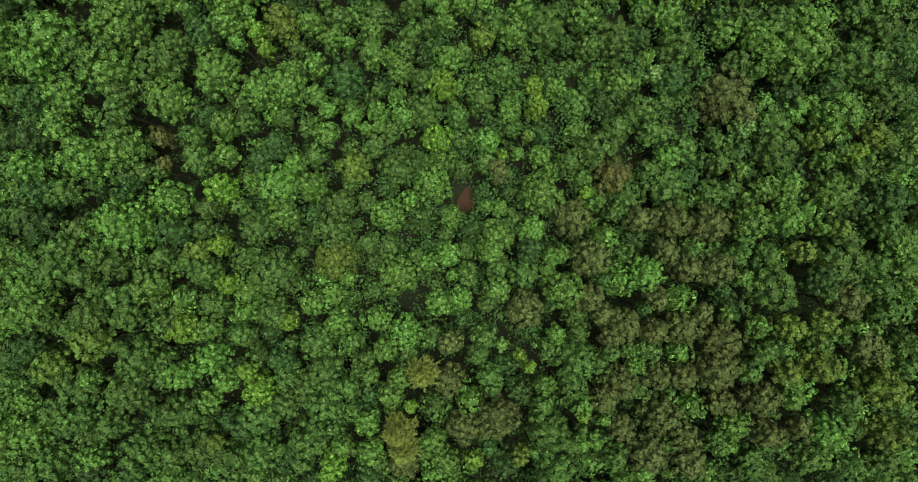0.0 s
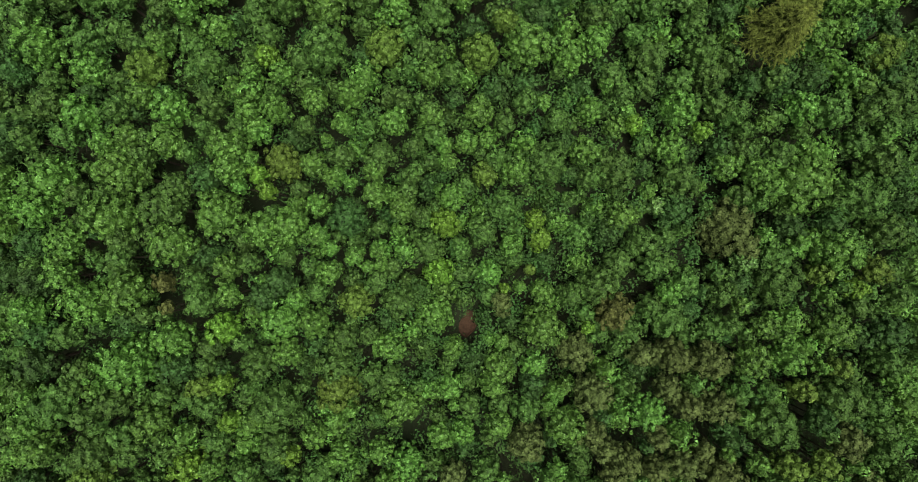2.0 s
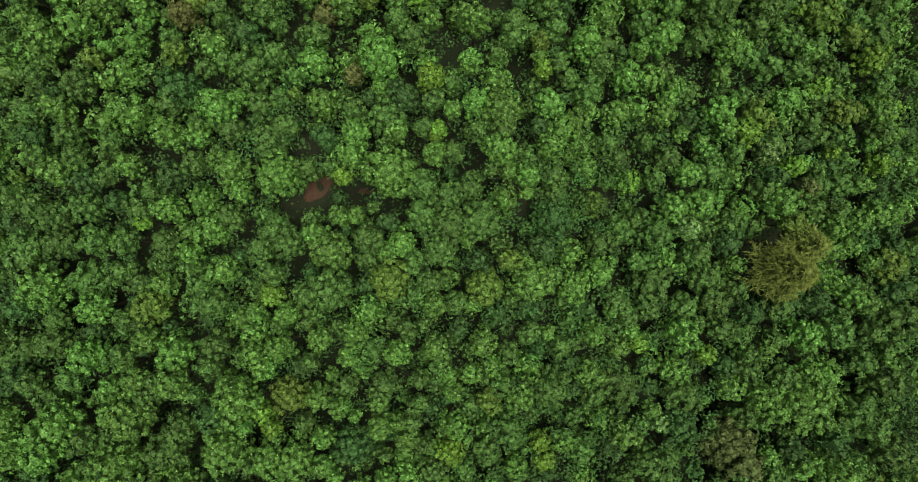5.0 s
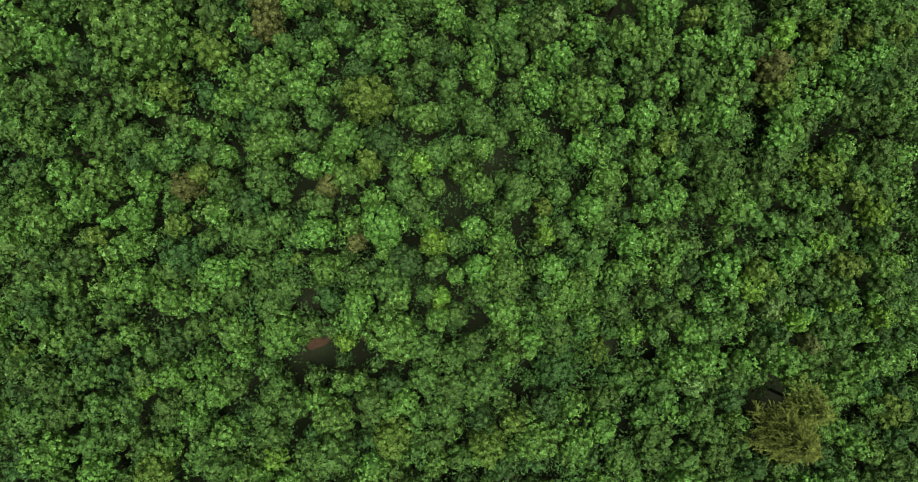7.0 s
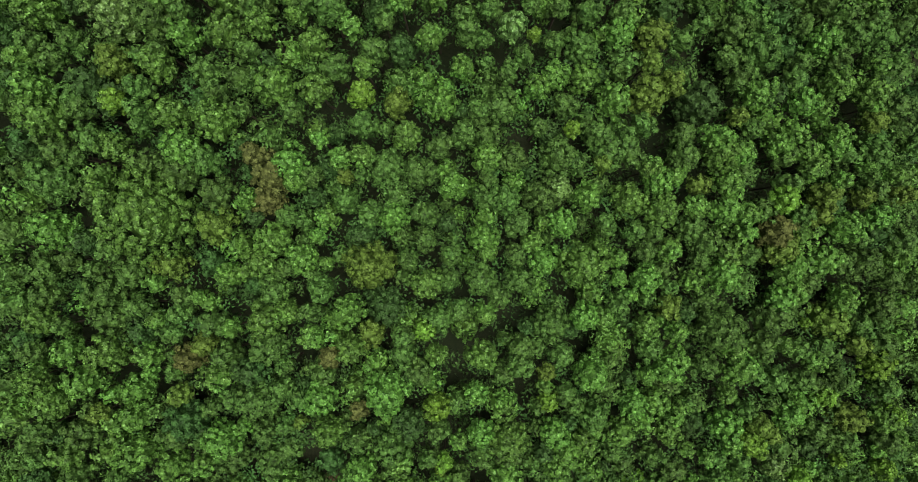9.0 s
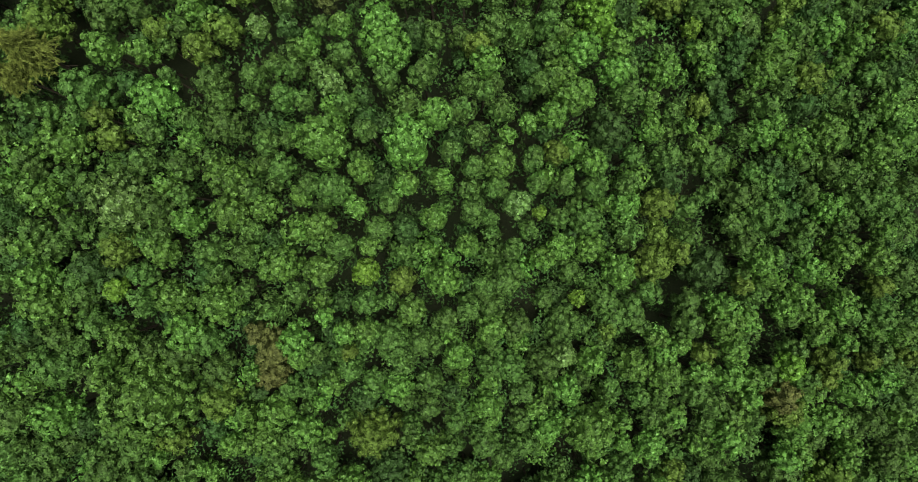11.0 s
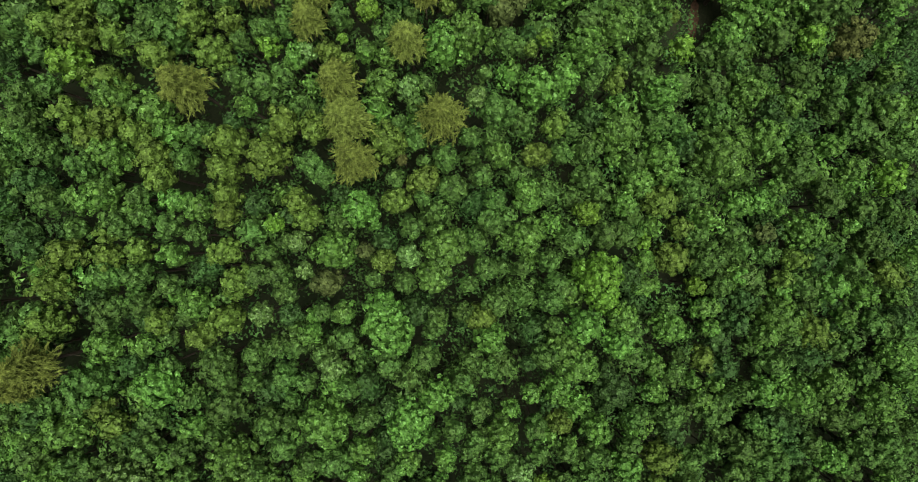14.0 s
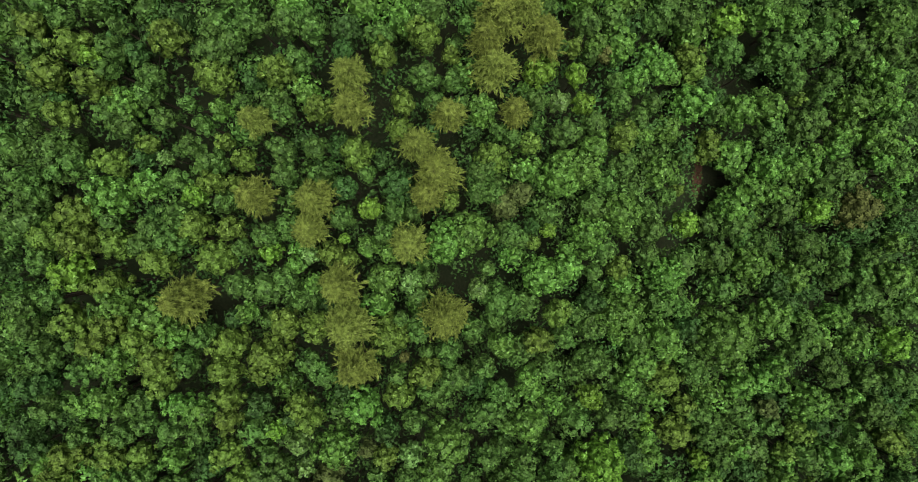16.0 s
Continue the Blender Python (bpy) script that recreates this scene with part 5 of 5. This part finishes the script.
thicket("leafy", [
    (26.4, 31.3, 1.7, -0.2), (-30.5, 31.8, 1.3, -0.7), (22.6, 34.6, 1.7, -0.8), (-18.1, 37.0, 1.7, -1.3), (17.2, 38.0, 1.5, -3.5), (8.9, 40.6, 1.7, -4.2),
    (34.4, 41.4, 1.4, -0.7), (-32.3, 41.8, 1.3, -0.1), (14.4, 42.0, 1.1, -4.7), (34.7, 43.0, 1.2, -0.7), (-34.6, 43.2, 1.2, -0.1), (-38.5, 43.5, 1.4, -0.7),
    (-1.2, 44.2, 1.3, -0.7), (-31.8, 44.8, 1.3, -0.1), (17.4, 45.5, 1.3, -1.2), (-3.9, 46.3, 1.2, 0.2), (37.4, 46.3, 1.7, -1.5), (35.3, 46.7, 1.5, -1.8),
    (-38.2, 47.1, 1.3, 0.4), (-3.1, 48.8, 1.3, -0.3), (-17.3, 49.1, 1.2, -1.9), (26.4, 49.9, 1.1, -0.9), (-37.0, 50.1, 1.2, 1.2), (9.4, 51.0, 1.1, -0.1)])
thicket("leafy", [
    (-23.4, 51.3, 1.0, -0.7), (41.1, 51.5, 1.3, -0.7), (-21.7, 52.0, 1.3, -1.3), (8.4, 52.3, 1.2, 0.5), (33.6, 52.3, 1.4, -1.4), (36.3, 52.3, 1.1, -0.8),
    (32.0, 52.7, 1.3, -0.7), (35.8, 53.3, 0.8, -1.4), (27.3, 53.4, 1.1, -0.7), (-16.9, 55.0, 1.0, -0.9), (32.2, 55.6, 1.4, -1.4), (-37.5, 56.8, 1.2, 0.8),
    (-6.3, 57.5, 1.4, -1.2), (38.5, 57.9, 1.5, -1.5), (-26.5, 58.0, 1.3, -1.0), (-35.2, 59.0, 0.9, -0.4), (-1.2, 59.8, 1.4, -1.9), (-25.9, 59.8, 1.3, -1.8),
    (-14.2, 60.0, 1.2, 0.1), (2.5, 61.1, 1.4, -2.3), (-25.6, 61.4, 1.2, -1.3), (18.3, 61.9, 1.0, 0.0), (-2.2, 62.7, 1.3, -1.6), (-31.5, 63.9, 0.9, 0.4)])
thicket("leafy", [
    (-5.9, 64.5, 1.2, -1.2), (21.0, 64.5, 1.0, -0.1), (-33.5, 64.6, 1.1, 0.5), (25.6, 65.0, 1.3, 0.6), (3.9, 65.0, 1.2, -1.2), (-2.0, 65.1, 1.3, -1.5),
    (16.0, 65.4, 1.2, -0.1), (-4.3, 66.3, 1.3, -1.3), (15.2, 67.1, 1.4, -0.9), (16.5, 67.1, 1.0, 0.0), (12.4, 67.8, 1.3, -1.0), (-15.2, 68.1, 1.1, -2.4),
    (-16.4, 68.4, 1.2, -1.0), (30.8, 68.6, 1.3, 0.5), (0.9, 70.1, 1.3, -1.5), (37.7, 71.0, 1.4, 0.7), (29.1, 71.5, 1.3, 0.5), (-13.9, 71.8, 1.1, -0.1),
    (1.4, 71.9, 1.0, -1.3), (-31.9, 72.9, 0.9, 1.6), (29.4, 74.1, 1.2, -0.1), (37.1, 75.2, 1.3, 1.3), (-27.3, 75.7, 0.9, 0.6), (5.7, 76.3, 1.0, -0.7)])
thicket("leafy", [
    (25.6, 76.6, 1.1, 0.5), (-27.0, 76.7, 1.1, 1.1), (-31.8, 76.8, 1.1, 0.9), (15.5, 76.8, 1.4, -0.6), (-15.2, 77.0, 1.1, 0.4), (0.5, 77.4, 1.3, 0.4),
    (-21.4, 78.5, 1.1, -0.1), (-27.1, 78.6, 1.3, 0.9), (2.9, 80.7, 1.2, 0.7), (-34.0, 80.8, 1.3, 0.4), (-11.8, 80.8, 1.5, -0.2), (29.1, 81.0, 1.2, 0.8),
    (-35.5, 82.1, 1.3, 0.2), (-18.9, 82.2, 1.1, -0.3), (4.3, 82.3, 1.0, 0.1), (-32.6, 82.4, 1.3, 0.4), (30.1, 82.5, 1.2, 0.9), (0.9, 83.3, 0.9, 0.4),
    (6.9, 83.3, 1.1, 0.6), (33.7, 83.5, 1.7, 0.3), (-7.5, 84.6, 1.2, 1.3), (-24.0, 84.9, 1.1, 0.4), (-18.5, 85.4, 1.1, 0.4), (20.4, 85.5, 1.0, -0.2)])
thicket("leafy", [
    (-31.3, 85.7, 1.1, -0.0), (9.7, 85.8, 1.3, 1.0), (1.4, 85.9, 1.2, 0.9), (29.9, 85.9, 1.2, 0.5), (-14.0, 85.9, 1.1, 0.5), (4.8, 86.2, 1.0, 1.0),
    (7.2, 86.2, 1.1, 1.0), (12.9, 86.3, 1.2, 0.5), (-32.3, 86.4, 1.0, 0.2), (26.3, 86.6, 1.3, -0.7), (-35.2, 87.2, 1.3, -0.0), (-23.9, 87.3, 1.3, -0.1),
    (-0.5, 87.5, 1.2, 1.2), (-26.5, 87.5, 1.3, 0.5), (24.9, 87.6, 1.2, -0.2), (4.5, 88.3, 1.2, 1.0), (-2.4, 88.7, 1.1, 1.9), (13.4, 88.8, 1.2, 0.4),
    (-17.3, 89.2, 1.3, 0.8), (-15.5, 89.4, 0.8, 0.6), (-26.0, 90.0, 1.2, 0.5), (-0.3, 90.1, 1.1, 0.8), (-9.2, 90.1, 1.1, 2.0), (-31.6, 90.9, 1.1, -0.2)])
thicket("leafy", [
    (-33.4, 91.1, 1.0, 0.4), (-34.8, 91.6, 1.1, 0.6), (-10.7, 92.3, 1.0, 1.8), (35.1, 92.4, 1.2, 0.3), (-18.7, 92.5, 0.9, -0.3), (-14.2, 92.6, 1.0, 0.7),
    (-21.0, 92.6, 1.2, -0.6), (17.1, 92.7, 1.0, -0.3), (-16.0, 92.9, 1.3, 0.4), (0.4, 93.6, 1.1, 0.7), (-24.6, 94.2, 0.8, 0.3), (-7.6, 94.3, 1.3, 1.8),
    (-1.0, 94.4, 1.1, 0.7), (1.1, 94.5, 1.0, -0.0), (5.1, 94.5, 1.3, 1.3), (31.7, 94.6, 1.2, 0.5), (-4.7, 94.7, 1.3, 1.7), (34.1, 95.0, 0.9, -0.6),
    (-15.1, 95.3, 1.0, -0.1), (-16.5, 95.4, 1.1, -0.1), (-11.1, 96.2, 1.2, 1.5), (-24.3, 96.3, 0.8, 0.3), (37.3, 96.5, 1.2, -0.5), (5.7, 97.2, 0.9, 1.3)])
thicket("leafy", [
    (-3.8, 97.8, 1.2, 1.4), (-23.5, 97.9, 1.2, -0.3), (-28.9, 98.0, 1.3, 0.9), (-1.8, 98.2, 1.0, 0.0), (-34.1, 98.2, 1.3, 0.7), (16.4, 98.3, 1.0, -1.7),
    (-12.7, 98.3, 0.9, 1.0), (-26.4, 98.8, 1.2, 0.6), (-28.1, 98.8, 1.2, 0.8), (-15.5, 99.8, 1.0, 1.0), (21.1, 100.2, 1.2, -0.9), (-24.1, 100.4, 1.0, 1.0),
    (-1.4, 100.6, 0.9, 1.5), (5.8, 100.7, 1.0, 1.2), (-6.3, 100.7, 1.0, 2.0), (-8.7, 101.0, 0.9, 1.6), (-17.4, 101.2, 1.0, 1.5), (-28.2, 101.3, 1.2, 1.1),
    (-26.1, 101.3, 1.2, 1.3), (-16.1, 101.4, 1.2, 0.8), (0.0, 101.8, 1.1, 0.7), (3.0, 101.9, 0.9, 0.8), (33.3, 102.0, 1.3, 0.3), (5.3, 102.4, 1.1, 0.9)])
thicket("leafy", [
    (-16.5, 103.0, 0.8, 1.6), (25.2, 103.1, 1.1, -0.0), (-22.0, 104.3, 1.0, 1.0), (12.0, 104.6, 1.5, -0.2), (-30.1, 104.6, 1.0, 1.0), (-27.0, 104.9, 1.1, 1.4),
    (-23.6, 104.9, 1.1, 1.5), (-5.8, 105.0, 1.1, 0.9), (-25.4, 105.6, 1.0, 1.4), (0.4, 105.6, 1.3, 0.9), (-32.2, 106.7, 1.3, 0.6), (-25.8, 107.0, 1.0, 1.2),
    (0.8, 107.2, 1.1, 0.8), (37.1, 107.2, 1.2, 0.2), (-5.0, 107.3, 0.8, 1.0), (30.8, 107.6, 1.2, 0.2), (-2.7, 108.3, 1.4, 0.4), (-12.5, 108.8, 1.0, 1.2),
    (-7.1, 108.8, 0.9, 0.2), (30.2, 108.8, 1.2, 0.1), (-0.4, 109.2, 1.1, 0.7), (-29.9, 109.4, 1.2, 0.2), (-13.5, 109.8, 1.1, 1.1), (-22.5, 109.9, 1.2, 0.8)])
thicket("leafy", [
    (-32.5, 110.2, 1.2, 0.0), (-3.3, 110.5, 1.3, 0.6), (6.2, 111.4, 1.2, -0.3), (-21.5, 111.9, 1.2, -0.0), (-5.6, 112.2, 1.3, -0.3), (-1.3, 112.3, 1.0, 0.3),
    (-33.5, 112.4, 1.2, -0.1), (36.3, 112.8, 1.0, -0.7), (-6.9, 113.1, 0.8, 0.2), (16.0, 113.7, 1.1, 0.2), (-33.5, 114.4, 1.0, -0.2), (-31.8, 114.9, 1.0, -0.2),
    (-5.6, 114.9, 1.0, -0.6), (-18.7, 115.8, 1.1, 0.7), (-4.8, 116.2, 0.8, -0.6), (33.7, 116.3, 1.2, -0.8), (-15.3, 116.3, 1.0, 0.7), (31.1, 116.4, 1.2, -0.8),
    (8.4, 116.8, 0.9, -0.2), (-0.3, 117.1, 0.8, 0.5), (28.3, 117.3, 1.2, -0.9), (-32.4, 117.4, 1.2, -0.3), (34.5, 118.0, 1.2, -1.4), (31.3, 118.2, 1.2, -0.8)])
thicket("leafy", [
    (-18.3, 118.5, 0.9, 0.4), (-25.7, 118.7, 1.0, -0.1), (24.3, 119.0, 1.0, -2.4), (29.2, 119.2, 1.2, -1.7), (2.6, 119.3, 0.8, -0.2), (27.6, 119.3, 1.2, -1.3),
    (-16.7, 119.4, 1.2, 0.3), (-8.2, 119.7, 1.1, -0.4), (1.5, 119.8, 1.3, 0.5), (-24.8, 119.9, 1.0, -0.1), (-15.1, 120.1, 1.1, 0.2), (-27.6, 120.4, 1.0, -0.3),
    (-11.3, 120.8, 1.1, -0.1), (19.8, 120.9, 1.4, -3.4), (-6.0, 121.3, 0.8, -0.1), (-32.4, 122.2, 1.3, -0.4), (0.1, 122.8, 1.0, 0.4), (35.9, 122.8, 0.9, -0.5),
    (-1.0, 123.1, 1.2, -0.2), (15.5, 123.2, 1.0, -3.5), (-32.7, 123.3, 0.9, -0.5), (-22.9, 123.4, 1.0, -0.2), (-30.7, 123.6, 0.9, -0.4), (-15.4, 124.0, 1.1, 0.0)])
thicket("leafy", [
    (-9.4, 124.1, 0.8, -0.2), (-0.8, 124.5, 1.3, 0.1), (-29.7, 124.5, 1.3, -0.5), (-20.4, 124.8, 1.2, -0.7), (-15.5, 125.7, 1.2, 0.0), (-21.9, 125.8, 1.0, -0.2),
    (-13.1, 126.0, 1.0, 0.0), (36.0, 126.2, 1.3, -0.3), (-32.5, 127.0, 0.7, -0.5), (17.2, 127.0, 1.3, -3.9), (-26.3, 127.1, 1.2, -0.3), (1.7, 127.3, 0.9, -0.9),
    (-20.9, 127.4, 0.9, -0.1), (-23.5, 127.7, 1.0, -0.2), (0.7, 128.0, 1.0, -2.2), (-15.2, 128.2, 1.0, 0.1), (-21.6, 128.7, 0.7, -0.1), (23.7, 128.9, 1.2, -1.1),
    (-18.0, 129.0, 0.8, 0.0), (-24.4, 129.2, 1.0, -0.2), (12.5, 129.6, 1.1, -2.5), (-4.5, 129.7, 1.0, -1.1), (35.2, 130.0, 0.9, -0.2), (19.1, 130.2, 0.9, -2.6)])
thicket("leafy", [
    (3.5, 130.3, 1.1, -1.2), (13.2, 130.5, 1.0, -2.0), (-24.0, 130.5, 1.2, -0.1), (10.2, 130.6, 1.2, -1.2), (-26.8, 130.8, 0.9, -0.2), (-3.2, 131.5, 1.0, -1.6),
    (-5.2, 131.6, 1.3, -0.8), (27.8, 131.9, 1.1, -0.7), (-14.1, 132.1, 1.1, 0.3), (9.9, 132.1, 0.9, -1.0), (-26.7, 132.2, 1.1, -0.7), (-31.8, 132.3, 1.1, -0.2),
    (25.6, 132.9, 1.2, -0.8), (28.9, 133.3, 1.2, -0.5), (-18.6, 133.4, 1.3, 0.2), (7.6, 133.6, 0.7, -0.6), (-26.0, 133.7, 0.7, 0.0), (-29.4, 134.0, 1.0, -0.0),
    (-8.5, 134.2, 1.2, 0.2), (-13.0, 134.2, 1.2, 0.4), (5.1, 134.3, 0.8, -0.5), (-17.0, 134.3, 1.2, 0.4), (-14.7, 134.5, 1.3, 0.4), (-2.2, 135.5, 0.9, -0.6)])
thicket("leafy", [
    (34.3, 136.1, 1.1, 0.1), (26.5, 136.1, 1.1, -0.4), (7.2, 136.2, 1.3, -0.1), (28.1, 136.2, 1.7, -0.8), (9.4, 136.6, 1.3, -0.1), (12.8, 136.6, 1.3, -0.3),
    (15.2, 137.1, 1.1, -0.4), (27.4, 137.5, 0.9, -0.2)])
thicket("dusky", [
    (-21.9, -18.9, 1.7, 0.7), (-42.3, -10.4, 1.6, 1.7), (34.8, -3.7, 1.6, 3.3), (7.3, -0.9, 1.7, -1.0), (23.5, 12.6, 1.0, -2.0), (-0.7, 27.4, 1.1, -1.8),
    (28.3, 29.0, 1.7, -0.2), (7.3, 35.0, 1.7, -0.9), (-31.9, 39.4, 1.3, -0.7), (-34.7, 41.3, 1.6, -0.8), (-20.0, 54.4, 1.7, -1.2), (-6.2, 82.3, 1.4, 0.1),
    (26.4, 88.2, 1.4, -0.5), (-35.0, 89.8, 1.3, -0.5), (-9.3, 92.9, 0.9, 1.3), (3.7, 93.8, 0.8, 0.4), (22.5, 96.9, 1.4, -0.4), (23.4, 98.9, 1.4, -0.6),
    (-29.8, 99.2, 1.1, 0.2), (-21.2, 101.8, 1.2, 1.0), (-34.2, 103.3, 1.1, 0.0), (-17.4, 106.6, 1.1, 1.0), (-33.5, 108.1, 1.4, -0.3), (8.5, 114.2, 1.2, -0.6)])

# ---- small clearings where the soil shows between the crowns ----
GAPS = [(-0.6, 5.4, 1.5), (1.0, 4.5, 0.9), (-22.9, -15.9, 1.2), (-18.7, -16.5, 0.8), (9.8, -8.4, 1.1), (-5.2, -6.1, 0.7), (-14.4, 40.3, 1.7), (-10.3,
        40.0, 1.1), (-6.3, 39.7, 1.0), (-27.7, 44.3, 1.1), (-5.3, 21.2, 0.8), (4.8, 36.8, 0.8), (35.5, 61.6, 1.5), (28.1, 51.5, 0.9), (-1.7, 53.4,
        1.1), (-32.5, 51.6, 0.7), (3.8, 59.8, 1.4), (19.6, 77.6, 1.5), (17.3, 74.5, 1.3), (14.9, 73.1, 1.0), (26.3, 70.7, 0.7), (17.0, 75.0, 0.6),
        (3.1, 87.0, 0.5), (18.2, 124.2, 0.9), (19.6, 123.1, 0.7), (22.6, 133.9, 1.4), (22.1, 132.5, 0.9), (-29.4, 125.7, 0.6), (-23.4, 128.1, 0.6),
        (-27.3, 116.4, 0.5), (11.0, 118.9, 0.6), (-1.7, 116.5, 0.6), (19.2, 122.0, 0.7), (19.1, 120.0, 0.7), (18.6, 117.9, 0.7), (18.4, 116.0, 0.5),
        (22.0, 85.3, 0.6), (22.0, 83.1, 0.6), (21.7, 81.0, 0.6), (20.1, 77.2, 0.9), (18.1, 75.6, 0.8), (16.0, 73.4, 0.6), (-16.4, 38.9, 1.0), (-15.3,
        39.5, 0.9), (-13.4, 41.3, 0.8), (22.1, 136.8, 0.7), (22.5, 135.4, 0.7), (18.5, 125.1, 0.8), (18.5, 123.6, 0.9), (20.0, 124.9, 0.9), (20.1,
        123.4, 0.8), (18.6, 116.4, 0.6), (25.8, 109.7, 0.6), (47.0, 37.1, 1.2), (40.3, 33.4, 1.1), (37.8, 24.4, 1.0), (32.2, 23.4, 0.8), (18.7, 21.9,
        0.6)]
EARTH_SPOTS = [(0.8, 4.4, 1.8, 1.0, 1.2), (-15.2, 41.2, 1.9, 1.0, 0.7), (-10.4, 41.0, 0.8, 0.35, 0.0), (20.0, 125.2, 1.9, 0.6, 1.5)]


def bare_earth(x, y, long, wide, turn):
    """A worn patch of red earth with an uneven edge, laid close over the forest floor."""
    verts, faces, rings, around = [(x, y, land(x, y) + 0.06)], [], 6, 28
    for i in range(1, rings + 1):
        for j in range(around):
            a = 2 * math.pi * j / around
            r = i / rings * (1 + 0.22 * noise.noise((x + 2 * math.cos(a), y + 2 * math.sin(a), 1.7)))
            u, v = long * r * math.cos(a), wide * r * math.sin(a)
            px, py = x + u * math.cos(turn) - v * math.sin(turn), y + u * math.sin(turn) + v * math.cos(turn)
            verts.append((px, py, land(px, py) + (0.06 if i < rings else -0.05)))
    for i in range(rings - 1):
        for j in range(around):
            p, q = 1 + i * around, (j + 1) % around
            faces.append((p + j, p + around + j, p + around + q, p + q))
    for j in range(0, around, 2):
        faces.append((0, 1 + j, 1 + (j + 1) % around, 1 + (j + 2) % around))
    tagged(new("bare_earth", quad_mesh("bare_earth", verts, faces, [EARTH])), "patch of bare reddish brown earth in a clearing", "earth", kind="structure")


for x, y, long, wide, turn in EARTH_SPOTS:
    bare_earth(x, y, long, wide, turn)


def in_wood(x, y, margin):
    s = (y + 28) / 168
    return -37 < y < 150 and -52 + 19 * s - margin < x < 56 - 20 * s + margin


def cover():
    """Trees of the lower storey that close the canopy between the others and round the edge."""
    spots = np.array([(x, y) for x in np.arange(-66, 70, 1.5) for y in np.arange(-38, 152, 1.5) if in_wood(x, y, 5)])
    spots = spots[wood.permutation(len(spots))] + wood.uniform(-0.7, 0.7, spots.shape)
    room, level = np.full(len(spots), 99.0), np.zeros(len(spots))

    def crowd(x, y, radius, lift):
        gap = np.hypot(spots[:, 0] - x, spots[:, 1] - y) - 0.8 * radius
        level[gap < room] = lift
        np.minimum(room, gap, out=room)

    for standing in list(STANDING):
        crowd(*standing)
    open_air = np.min([np.hypot(spots[:, 0] - a, spots[:, 1] - c) - 0.7 * r for a, c, r in GAPS], axis=0)
    for radius in (1.9, 1.5, 1.15, 0.9):
        for i, (x, y) in enumerate(spots):
            if room[i] < 0.36 * radius or open_air[i] < 0.8 * radius:
                continue
            kind = ("leafy", "dusky", "leafy", "fresh")[int(wood.integers(4))]
            massed_tree(kind, x, y, radius * wood.uniform(0.9, 1.15), level[i] + wood.uniform(-3.6, -1.7))
            crowd(x, y, radius, level[i])


cover()
thick = quad_mesh("thicket", np.concatenate(MASS["verts"]), np.concatenate(MASS["faces"]), [*(MASSED[k] for k in MASS_KINDS), BARK], np.concatenate(MASS["index"]))
tagged(new("thicket", thick), "smaller dark green trees that close the canopy between the tall ones", "trees", kind="stuff")


def undergrowth():
    """The shrub layer under the trees, seen through the gaps of the canopy: one object that nobody could count."""
    verts, faces, total = [], [], 0
    near = np.array(STANDING)
    for x0 in np.arange(-66, 70, 1.7):
        for y0 in np.arange(-38, 152, 1.7):
            x, y = x0 + wood.uniform(-0.6, 0.6), y0 + wood.uniform(-0.6, 0.6)
            if not in_wood(x, y, 10) or any(math.hypot(x - a, y - b) < 0.9 * c for a, b, _, c, _ in EARTH_SPOTS):
                continue
            clear = any(math.hypot(x - a, y - b) < r for a, b, r in GAPS)
            deep = (np.hypot(near[:, 0] - x, near[:, 1] - y) - 0.55 * near[:, 2]).min() < 0
            top = land(x, y) + (wood.uniform(0.3, 1.6) if clear else wood.uniform(2.2, 5.0) if deep else wood.uniform(2.5, 6.0))
            k = 22 if clear else 40
            out = unit(wood.normal(size=(k, 3)) + np.array([0, 0, 0.9]))
            c = np.array([x, y, top]) + out * np.array([1.15, 1.15, 0.9]) * wood.uniform(0.5, 1.05, (k, 1))
            v, f = sprays(wood, c, unit(out + np.array([0, 0, 0.5]) + wood.normal(scale=0.4, size=(k, 3))), wood.uniform(0.24, 0.40, k), wood.uniform(0.18, 0.28, k))
            verts.append(v), faces.append(f + total)
            total += len(v)
    me = quad_mesh("undergrowth", np.concatenate(verts), np.concatenate(faces), [MASSED["shrub"]])
    tagged(new("undergrowth", me), "dense dark green shrubs and saplings under the trees", "undergrowth", kind="stuff")


undergrowth()
